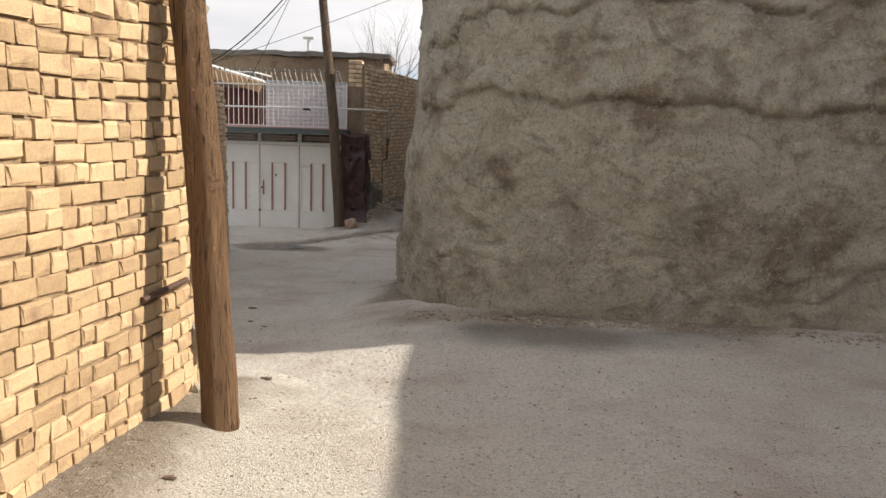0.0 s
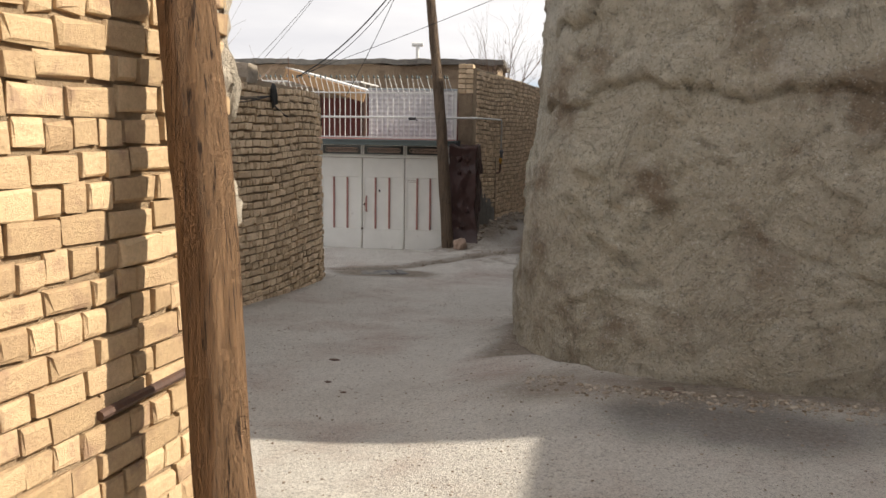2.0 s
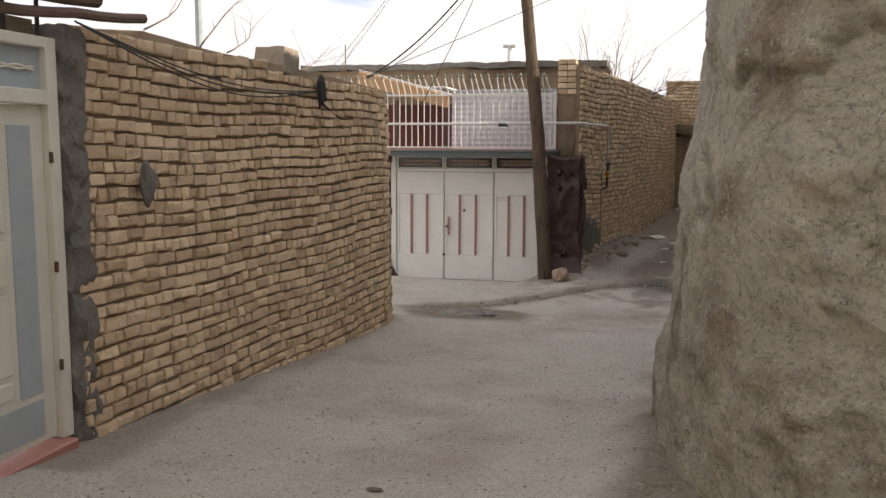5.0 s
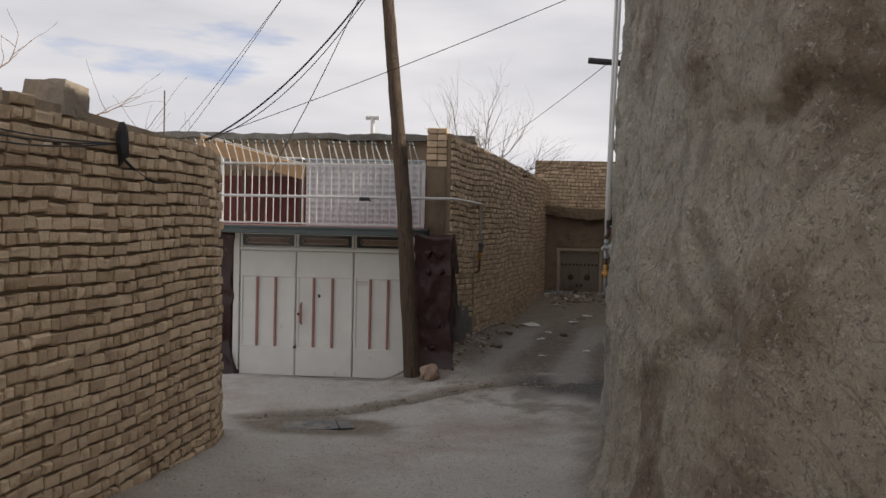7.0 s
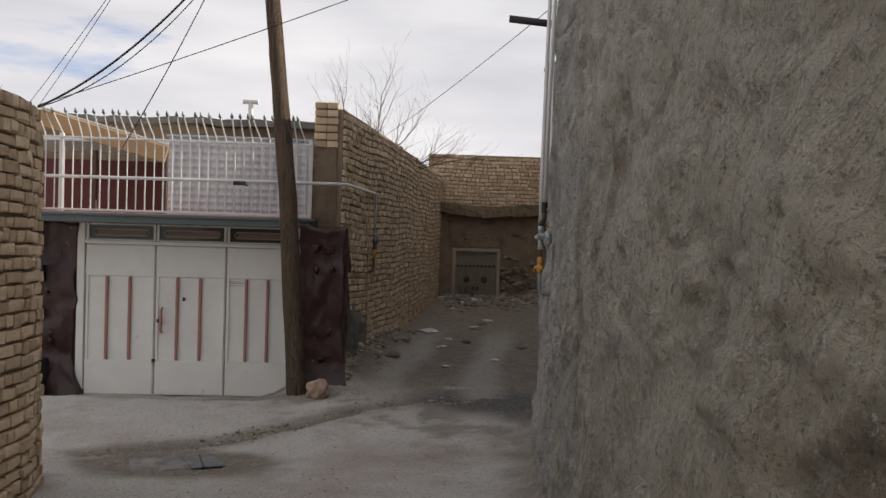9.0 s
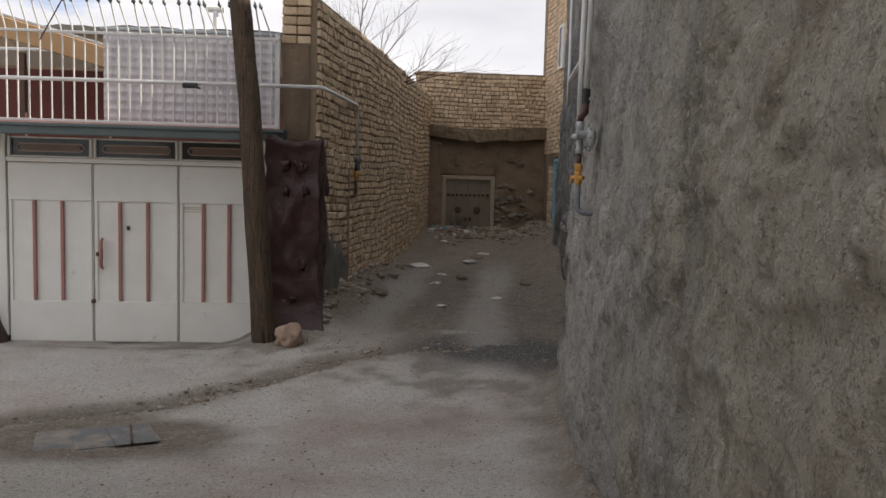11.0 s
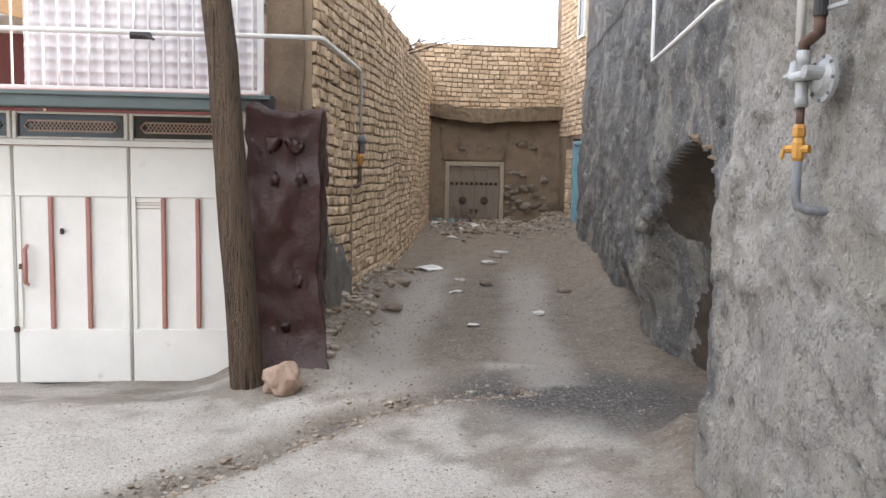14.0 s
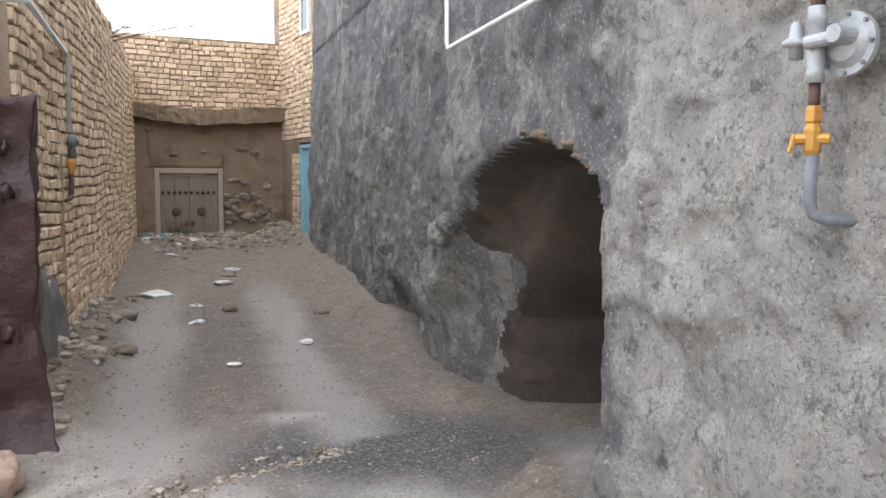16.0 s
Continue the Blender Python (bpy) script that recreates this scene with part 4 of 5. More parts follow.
# ---- gas pipe with valve on the alley wall ----
def alley_pipe():
    p = thing("gas_pipe", "white gas pipe running from the gate to a wall valve", "pipe")
    bm = bmesh.new()
    tube(bm, [(-5.9, 17.78, 1.8), (-1.69, 17.8, 1.81), (-1.65, 17.84, 1.81), (-1.37, 19.92, 1.815), (-1.36, 19.97, 1.79), (-1.36, 19.98, 1.22)], 0.019, 10)
    part("pipe", bm, M_STEEL, p, smooth=True)
    part("joint", tubed([(-2.96, 17.785, 1.785), (-2.82, 17.785, 1.785)], 0.027), M_BLACK, p, "black taped joint")
    part("lever", tubed([(-2.88, 17.765, 1.79), (-2.79, 17.735, 1.755)], 0.01, 6), M_BLACK, p)
    bm = lump(-1.345, 19.95, 1.15, 0.055, (0.8, 1.3, 0.9), 0.3, 2)
    tube(bm, [(-1.345, 19.95, 1.2), (-1.345, 19.95, 1.02)], 0.03, 10)
    part("regulator", bm, M_GREYPIPE, p, smooth=True)
    bm = bmesh.new()
    tube(bm, [(-1.36, 19.9, 1.02), (-1.36, 19.9, 0.99), (-1.36, 19.9, 0.96), (-1.36, 19.9, 0.9)], [0.02, 0.035, 0.036, 0.022], 8)
    part("valve", bm, M_YELLOW, p, "yellow brass valve")
    part("elbow", tubed([(-1.36, 19.9, 0.9), (-1.36, 19.9, 0.76), (-1.375, 19.85, 0.72), (-1.41, 19.72, 0.71), (-1.47, 19.65, 0.71)], 0.018), M_RUST, p, smooth=True)
    part("conduit", boxed(-1.47, -1.43, 19.58, 19.64, -0.5, 1.05, 0.006), M_MORTAR, p)


alley_pipe()


# ---- gas regulator on the mud wall ----
def gas_station():
    g = thing("gas_regulator", "pale blue gas regulator with yellow valve on the rendered wall", "gas regulator")
    X, Y = 0.045, 14.3
    part("pipe", tubed([(X, Y + 0.03, 1.36), (X, Y + 0.03, 1.7), (X + 0.02, Y + 0.07, 2.6), (X + 0.06, Y + 0.1, 4.6)], 0.016, 12), M_STEEL, g, "white riser pipe", True)
    part("pipe", tubed([(X + 0.01, Y - 0.07, 1.5), (X + 0.02, Y - 0.09, 2.4), (X + 0.08, Y - 0.1, 4.6)], 0.016, 12), M_STEEL, g, "white riser pipe", True)
    part("coupling", tubed([(X + 0.01, Y - 0.07, 1.44), (X + 0.01, Y - 0.07, 1.52)], 0.023, 12), M_BLACK, g)
    part("elbow", tubed([(X, Y, 1.32), (X, Y, 1.36), (X + 0.005, Y - 0.03, 1.375), (X + 0.01, Y - 0.07, 1.39), (X + 0.01, Y - 0.07, 1.45)], 0.019, 12), M_RUST, g, smooth=True)
    part("bracket", boxed(X + 0.02, X + 0.035, Y - 0.2, Y - 0.07, 1.455, 1.47, 0.003), M_REG, g)
    bm = bmesh.new()
    tube(bm, [(X, Y, 1.34), (X, Y, 1.3), (X, Y, 1.295), (X, Y, 1.25), (X, Y, 1.19), (X, Y, 1.185), (X, Y, 1.155)], [0.023, 0.023, 0.019, 0.024, 0.019, 0.023, 0.023], 12)
    part("body", bm, M_REG, g, smooth=True)
    way = Vector((-0.995, 0.02, 0.05)).normalized()
    c = Vector((X + 0.04, Y - 0.06, 1.245))
    bm = bmesh.new()
    tube(bm, [c - way * 0.035, c - way * 0.03, c - way * 0.008, c - way * 0.008, c + way * 0.006, c + way * 0.006, c + way * 0.024, c + way * 0.034], [0.016, 0.044, 0.06, 0.078, 0.078, 0.06, 0.044, 0.01], 32)
    case = part("diaphragm_case", bm, M_REG, g)
    side = way.orthogonal().normalized()
    up = way.cross(side)
    for k in range(8):
        a = 2 * math.pi * k / 8
        b = c + (side * math.cos(a) + up * math.sin(a)) * 0.07
        part("bolt", tubed([b - way * 0.012, b + way * 0.013], 0.006, 6), M_GREYPIPE, case)
    h = c + Vector((-0.02, -0.02, 0.015))
    bm = bmesh.new()
    tube(bm, [h + way * 0.0, h + way * 0.06, h + way * 0.06, h + way * 0.03], [0.024, 0.022, 0.016, 0.015], 14)
    part("spring_case", bm, M_REG, g)
    bm = bmesh.new()
    a, b = h + way * 0.02, Vector((X - 0.035, Y + 0.005, 1.25))
    tube(bm, [a, b, b, b.lerp(a, 0.4)], [0.018, 0.016, 0.011, 0.01], 12)
    part("spout", bm, M_REG, g)
    f = Vector((X + 0.01, Y + 0.07, 1.265))
    part("filter_cap", tubed([f + Vector((0, 0, z)) for z in (-0.045, -0.015, -0.012, 0.0, 0.008, 0.04, 0.05)], [0.018, 0.018, 0.034, 0.035, 0.02, 0.016, 0.008], 14), M_REG, g, smooth=True)
    part("nipple", tubed([(X, Y, 1.155), (X, Y, 1.08)], 0.014, 12), M_RUST, g, smooth=True)
    bm = bmesh.new()
    tube(bm, [(X, Y, 1.1), (X, Y, 1.088), (X, Y, 1.062), (X, Y, 1.055)], [0.016, 0.022, 0.022, 0.016], 6)
    tube(bm, [(X, Y, 1.056), (X, Y, 1.04), (X, Y, 0.99), (X, Y, 0.975)], [0.016, 0.022, 0.022, 0.014], 8)
    tube(bm, [(X + 0.02, Y - 0.035, 1.018), (X - 0.025, Y + 0.03, 1.018)], 0.014, 8)
    part("valve", bm, M_YELLOW, g, "worn yellow brass valve")
    part("lever", tubed([(X - 0.03, Y + 0.03, 1.03), (X - 0.04, Y + 0.035, 0.985)], 0.007, 6), M_YELLOW, g)
    part("lower_pipe", tubed([(X, Y, 0.98), (X, Y, 0.86), (X + 0.004, Y - 0.01, 0.83), (X + 0.025, Y - 0.03, 0.818), (X + 0.16, Y - 0.12, 0.815)], 0.0155, 12), M_GREYPIPE, g, "grey wrapped elbow", True)
    part("wall_plug", lump(X + 0.1, Y - 0.08, 0.812, 0.036, (0.8, 1, 1), 0.4, 4, 3), M_TOWER, g, smooth=True)
    pts = [(0.72, 17.68, 4.3), (0.72, 17.68, 1.74), (0.71, 17.64, 1.7), (0.44, 16.4, 1.7), (0.24, 15.5, 1.7), (0.1, 14.6, 1.71), (X + 0.02, Y - 0.07, 1.74)]
    part("branch_pipe", tubed(pts, 0.0145, 10), M_STEEL, g, "white branch pipe", True)


gas_station()

sp = thing("drain_spout", "dark pipe spout sticking out of the rendered wall", "pipe")
part("spout", tubed([(0.75, 16.0, 3.3), (-0.03, 16.0, 3.36)], 0.035, 12), M_BLACK, sp, smooth=True)

# ---- end of the alley ----
ew = thing("wall_5", "mud-plastered end wall with set stones", "wall", kind="structure")
part("mud_face", rough_block(-0.25, 0.29, 27.62, 28.1, -0.7, 1.78, 0.1, 0.03, 2.2, 2), M_MUD, ew, smooth=True)
part("mud_face", rough_block(1.41, 2.6, 27.62, 28.1, -0.7, 1.78, 0.1, 0.04, 2.2, 5), M_MUD, ew, smooth=True)
part("mud_face", rough_block(0.2, 1.5, 27.62, 28.1, 0.97, 1.78, 0.1, 0.03, 2.2, 7), M_MUD, ew, smooth=True)
ledge = rough_block(-0.2, 2.6, 27.38, 27.9, 1.74, 1.98, 0.05, 0.06, 2.5, 3)
for v in ledge.verts:
    v.co.z += 0.07 * math.cos((v.co.x - 1.2) * 2.6) * -0.6
part("straw_ledge", ledge, M_STRAW, ew, "sagging fringe of straw and mud", True)
for i in range(46):
    x, z = random.uniform(1.45, 2.35), random.uniform(-0.25, 0.78)
    part("stone", lump(x, 27.6, z, random.uniform(0.035, 0.075), (1.2, 0.7, 0.8), 0.4, i), M_STONE, ew, smooth=True)
for x, z, r in ((1.75, 1.32, 0.08), (0.6, 1.2, 0.05), (1.1, 1.25, 0.04), (0.2, 1.62, 0.05), (1.95, 1.25, 0.06)):
    part("stone", lump(x, 27.6, z, r, (1.4, 0.7, 0.7), 0.4, x), M_STONE, ew, smooth=True)


M_JAMB = material("pale_weathered_timber", (0.46, 0.39, 0.3), (0.34, 0.28, 0.21), 9, (6, 6, 0.5), bump=0.6, fine=60)


def old_door():
    d = tagged(new("door_1"), "old grey plank double door with iron studs and knockers", "door", kind="structure")
    y = 27.62
    part("jamb", boxed(0.29, 0.37, y - 0.03, y + 0.12, -0.4, 0.97, 0.008), M_JAMB, d)
    part("jamb", boxed(1.33, 1.41, y - 0.03, y + 0.12, -0.4, 0.97, 0.008), M_JAMB, d)
    part("lintel", boxed(0.371, 1.329, y - 0.03, y + 0.12, 0.89, 0.97, 0.008), M_JAMB, d)
    for a, b in ((0.375, 0.61), (0.614, 0.848), (0.856, 1.09), (1.094, 1.325)):
        part("plank", boxed(a, b, y + 0.03, y + 0.07, -0.4, 0.885, 0.004), M_OLDDOOR, d)
    part("backing", boxed(0.371, 1.329, y + 0.071, y + 0.12, -0.4, 0.889), M_OLDDOOR, d)
    part("latch", boxed(0.6, 1.1, y, y + 0.028, 0.835, 0.865, 0.004), M_STONE, d, "pale timber latch")
    for k in range(10):
        x = 0.43 + 0.093 * k
        part("stud", tubed([(x, y + 0.035, 0.56), (x, y + 0.005, 0.56), (x, y - 0.01, 0.56)], [0.032, 0.026, 0.006], 8), M_RUST, d, smooth=True)
    for x in (0.64, 1.05):
        part("knocker", tubed([(x, y + 0.03, 0.24), (x, y + 0.01, 0.24), (x, y, 0.24)], [0.075, 0.07, 0.03], 14), M_RUST, d)
    for x in (0.8, 0.9):
        part("lock_plate", boxed(x - 0.03, x + 0.03, y + 0.01, y + 0.03, 0.0, 0.08, 0.004), M_RUST, d)


old_door()


def side_house():
    h = thing("brick_house", "pale brick house with a blue door and a small window", "house")
    M = M_BRICK_J
    part("wall", boxed(2.47, 6, 26.62, 28.1, -0.7, 5.2), M_MUD, h)
    part("wall", boxed(2.47, 6, 25.75, 26.618, 1.4, 5.2), M_MUD, h)
    part("wall", boxed(2.6, 6, 25.75, 26.618, -0.7, 1.398), M_MUD, h)
    W = Path([(2.47, 25.8), (2.47, 27.7)], 1)
    lay_bricks(h, W, brick_layout(W, lambda s: 1.45, lambda s: 5.1, 0.088, 0.19, 0.1, 0.014), lambda s, z: False, 0, 0, 0.02, 0.006, M_BRICK, M_BRICK_J, "pale bricks")
    W = Path([(2.42, 26.55), (2.42, 26.85)], 1)
    lay_bricks(h, W, brick_layout(W, lambda s: -0.3, lambda s: 1.25, 0.088, 0.19, 0.1, 0.014), lambda s, z: False, 0, 0, 0.02, 0.006, M_BRICK, M_BRICK_J, "pale bricks")
    dr = part("door", boxed(2.5, 2.55, 25.85, 26.5, -0.35, 1.3, 0.005), M_BLUE, h, "sky blue steel door")
    for a, b in ((25.8, 25.849), (26.501, 26.55)):
        part("door_frame", boxed(2.45, 2.56, a, b, -0.35, 1.36, 0.004), M_BLUE, dr)
    part("door_frame", boxed(2.45, 2.56, 25.85, 26.5, 1.301, 1.36, 0.004), M_BLUE, dr)
    w = part("window", boxed(2.43, 2.46, 25.95, 26.3, 3.15, 3.9), M_GLASS, h)
    for y0, y1, z0, z1 in ((25.9, 25.95, 3.1, 3.95), (26.3, 26.35, 3.1, 3.95), (25.95, 26.3, 3.1, 3.15), (25.95, 26.3, 3.9, 3.95)):
        part("window_frame", boxed(2.41, 2.46, y0, y1, z0, z1, 0.004), M_WHITE, w)
    part("roof_beam", tubed([(2.2, 26.9, 5.05), (3.4, 26.9, 5.05)], 0.05, 8), M_TWIG, h)


side_house()


# ---- long wall: white door, cement strip, cables, stub ----
def white_door():
    d = tagged(new("door_2"), "cream steel door with blue-grey panels and flaking paint", "door", kind="structure")
    x, z0 = -3.8, -0.2
    part("frame", boxed(x - 0.05, x + 0.06, 8.36, 8.44, z0, 2.02, 0.006), M_CREAM, d)
    part("frame", boxed(x - 0.05, x + 0.06, 7.1, 7.18, z0, 2.02, 0.006), M_CREAM, d)
    for a, b in ((1.96, 2.02), (1.66, 1.74)):
        part("frame", boxed(x - 0.05, x + 0.06, 7.181, 8.359, a, b, 0.006), M_CREAM, d)
    lp = part("lintel_panel", boxed(x - 0.02, x + 0.01, 7.181, 8.359, 1.741, 1.959), M_GREYPAINT, d, "blue-grey lintel panel")
    for sg in (-1, 1):
        pts = [(x + 0.018, 7.25 + 1.05 * k / 40, 1.85 + sg * 0.04 * math.cos(k * 0.62) * (1 if k < 30 else 0.25)) for k in range(41)]
        part("scroll", tubed(pts, 0.008, 6), M_CREAM, lp)
    leaf = part("leaf", boxed(x - 0.02, x + 0.015, 7.185, 8.355, z0 + 0.02, 1.655, 0.003), M_CREAM, d)
    part("strip", boxed(x + 0.016, x + 0.021, 8.08, 8.25, z0 + 0.3, 1.55), M_GREYPAINT, leaf, "blue-grey strip")
    part("kick_plate", boxed(x + 0.016, x + 0.021, 7.25, 8.25, z0 + 0.06, z0 + 0.26), M_GREYPAINT, leaf)
    for a, b in ((1.0, 1.55), (0.72, 0.96), (0.25, 0.68), (0.12, 0.22)):
        bm = boxed(x + 0.016, x + 0.03, 7.3, 8.03, a, b, 0.01)
        part("raised_panel", bm, M_CREAM, leaf)
    for z in (0.2, 0.75, 1.35):
        part("hinge", boxed(x + 0.055, x + 0.075, 8.342, 8.36, z, z + 0.06, 0.003), M_RUST, d)
    part("threshold", boxed(x - 0.05, x + 0.12, 7.0, 8.4, -0.42, z0 - 0.002, 0.01), M_PINK, d)


white_door()
tagged(part("cement_jamb", rough_block(-3.95, -3.735, 8.46, 8.66, -0.5, 2.1, 0.03, 0.05, 5.5, 3), M_CEMENT, smooth=True), "dark cement strip between door and brick wall", "patch")
tagged(part("cement_patch", lump(-3.665, 9.15, 1.2, 0.1, (0.35, 0.75, 1.3), 0.5, 6, 3), M_CEMENT, smooth=True), "dark cement patch on the brick wall", "patch")

st = thing("wall_stub", "small mortared brick stub on the wall top", "stub")
part("stub", rough_block(-3.92, -3.66, 11.25, 11.55, 2.08, 2.3, 0.05, 0.03, 4, 8), M_STONE, st)

cb = thing("wall_cable", "black cables sagging along the brick wall from a clamp", "cable")
for off in (0.0, 0.03, -0.025):
    pts = [(-3.66 + 0.07 * k / 20, 8.5 + 3.35 * k / 20, 2.12 - 0.17 * k / 20 - 0.16 * math.sin(math.pi * k / 20) * (1 + off * 8)) for k in range(21)]
    part("cable", tubed(pts, 0.0055, 6), M_BLACK, cb)
pts = [(-3.6 + 0.06 * k / 16, 11.87 + 1.85 * k / 16, 1.9 - 0.19 * math.sin(math.pi * min(1, k / 14)) ** 0.7 - 0.05 * k / 16) for k in range(17)]
part("cable", tubed(pts, 0.011, 6), M_BLACK, cb)
part("clamp", lump(-3.56, 11.85, 1.95, 0.07, (0.6, 0.6, 2.0), 0.5, 2), M_BLACK, cb)
part("clamp", tubed([(-3.57, 11.85, 2.1), (-3.55, 11.86, 1.85)], 0.02, 6), M_BLACK, cb)


# thorny twigs and wire along the wall top, logs over the door
def twig(start, way, length, r, seed, depth=0, bm=None):
    rnd = random.Random(seed)
    p, d = Vector(start), Vector(way).normalized()
    pts, n = [p.copy()], 7
    for k in range(n):
        d = (d + Vector((rnd.uniform(-1, 1), rnd.uniform(-1, 1), rnd.uniform(-0.8, 1))) * 0.16).normalized()
        p = p + d * length / n
        pts.append(p.copy())
    tube(bm, pts, [max(0.0012, r * (1 - 0.8 * k / n)) for k in range(n + 1)], 5 if depth else 7)
    if depth < 3:
        for k in range(2, n + 1):
            for m in range(2 if depth < 2 else 1):
                if rnd.random() < 0.85:
                    out = (d + Vector((rnd.uniform(-1, 1), rnd.uniform(-1, 1), rnd.uniform(-0.3, 0.9))) * 0.9).normalized()
                    twig(pts[k], out, length * rnd.uniform(0.4, 0.65), r * 0.5 * (1 - 0.5 * k / n), seed * 31 + k * 7 + m + depth, depth + 1, bm)


for i, (y, z, way, ln) in enumerate(((9.3, 2.18, (0.2, 0.7, 0.5), 0.9), (10.0, 2.15, (0.1, 0.8, 0.7), 0.7), (10.4, 2.15, (-0.1, 1, 0.3), 0.9), (11.7, 2.1, (0.2, 1, 0.4), 0.7), (12.4, 2.08, (0, 1, 0.05), 0.9), (13.0, 2.05, (0.1, 0.6, 0.1), 0.6))):
    bm = bmesh.new()
    twig((-3.75, y, z), way, ln, 0.007, 40 + i, 2, bm)
    tagged(part("thorn_branch", bm, M_TWIG), "dry thorny twig lying on the brick wall top", "branch", "thorn branches")
tagged(part("antenna_rod", tubed([(-3.75, 13.0, 2.0), (-3.75, 13.0, 2.5)], 0.006, 6), M_RUST), "thin rusty rod upright on the wall top", "rod")
tagged(part("plastic_pipe", tubed([(-3.95, 10.35, 1.9), (-3.95, 10.35, 2.6)], 0.03, 10), M_GREYPAINT), "pale grey plastic pipe behind the wall", "pipe")
for i, (a, b, r) in enumerate((((-3.72, 7.3, 2.16), (-3.7, 8.75, 2.28), 0.05), ((-3.85, 7.2, 2.26), (-3.8, 8.6, 2.34), 0.045), ((-3.75, 8.0, 2.12), (-3.62, 9.1, 2.21), 0.03))):
    tagged(part("log", tubed([Vector(a).lerp(Vector(b), k / 6) + Vector((0, 0, 0.006 * math.sin(k * 2 + i))) for k in range(7)], r, 9), M_TWIG), "dark weathered log laid over the door head", "log", "logs over the door")
sc = thing("small_rail", "black iron rail bars over the door head", "rail")
for y in (7.6, 7.85, 8.1, 8.35):
    part("bar", tubed([(-3.78, y, 2.02), (-3.78, y, 2.6)], 0.012, 6), M_BLACK, sc)
# closing walls beside the door
W6 = Path([(-3.8, 4.9), (-3.8, 7.1)], -1)
wall_6 = wall_core("wall_6", W6, lambda s: 0.0, lambda s: 2.2, 0.35, 0, M_MORTAR, "weathered brick wall before the door")
lay_bricks(wall_6, W6, brick_layout(W6, lambda s: -0.1, lambda s: 2.2, 0.088, 0.19, 0.1, 0.017), lambda s, z: False, 0, 0, 0.03, 0.009, M_BRICK, M_BRICK_J, BJ)
tagged(part("wall_7", boxed(-4.2, -1.79, 4.5, 4.84, -0.3, 3.2), M_MORTAR), "mud mortar back of the corner house", "wall", kind="structure")
tagged(part("wall_8", boxed(-4.2, -3.85, 7.0, 8.4, 2.025, 2.12), M_MORTAR), "mud lintel over the steel door", "wall", kind="structure")
M_GYPSUM = material("gypsum_mortar", (0.66, 0.59, 0.49), (0.48, 0.41, 0.32), 9, grit=1.0, grit_scale=60, bump=1.0, fine=50, bump_dist=0.03)
tagged(part("wall_end", rough_block(-1.74, -1.362, 4.6, 4.9, -0.2, 3.3, 0.04, 0.06, 6, 2), M_GYPSUM, smooth=True), "ragged gypsum mortar end of the sunlit wall", "wall", kind="structure")
# neighbour houses beyond the view: across the lane and behind
tagged(part("wall_9", boxed(5.0, 9.0, -9, 6.75, -0.3, 3.85), M_MUD), "plain mud house beside the lane", "wall", kind="structure")
tagged(part("wall_10", boxed(-3.2, 5.0, -9.4, -9.0, -0.3, 3.2), M_MUD), "plain mud wall closing the lane", "wall", kind="structure")

# rusty rod set in the sunlit wall
tagged(part("rusty_rod", tubed([(-1.435, 4.010, 0.730), (-1.355, 4.450, 0.750)], 0.016, 8), M_RUST), "rusty pipe lying in a brick joint", "pipe")


# ---- wires ----
def wire(name_label, a, b, sag, r):
    a, b = Vector(a), Vector(b)
    pts = [a.lerp(b, k / 24) - Vector((0, 0, sag * 4 * (k / 24) * (1 - k / 24))) for k in range(25)]
    tagged(part("overhead_wire", tubed(pts, r, 5), M_BLACK), name_label, "wire", "overhead wires")


wire("thick black sagging cable tied to the leaning pole", (-4.95, 17.2, 2.5), (-2.55, 17.05, 4.75), 0.28, 0.012)
wire("black wire looped beside the thicker cable", (-4.9, 17.15, 2.5), (-2.55, 17.02, 4.7), 0.36, 0.006)
wire("black wire from fence to leaning pole", (-4.1, 17.35, 2.1), (-2.56, 17.05, 5.1), 0.12, 0.006)
wire("thin straight wire crossing the lane", (-4.95, 17.2, 2.52), (0.75, 16.4, 4.6), 0.06, 0.005)
wire("thin wire over the alley", (-1.5, 23.5, 2.9), (0.4, 15.5, 3.45), 0.05, 0.004)
for k in range(2):
    wire("thin far wire over the roofs", (-9.0, 26.2 + 0.5 * k, 3.5), (-2.7, 17.05, 6.0 + 0.15 * k), 0.1, 0.006)


# ---- bare tree ----
tree = thing("bare_tree", "leafless reddish-brown tree behind the brick wall", "tree")
bm = bmesh.new()
tube(bm, [(-1.75, 24.2, -0.5), (-1.7, 24.2, 1.4), (-1.6, 24.15, 2.3)], [0.09, 0.075, 0.06], 9)
part("trunk", bm, M_TWIG, tree)
bm = bmesh.new()
for i, (way, ln) in enumerate((((-0.5, 0, 1), 1.5), ((0.1, 0.1, 1), 1.7), ((0.6, -0.1, 0.9), 1.5), ((1, 0, 0.45), 1.7), ((-0.9, 0.2, 0.8), 1.4), ((0.8, 0.3, 0.25), 1.4))):
    twig((-1.6, 24.15, 2.2), way, ln, 0.022, 100 + i, 1, bm)
part("crown", bm, M_TWIG, tree, "bare forking twigs")

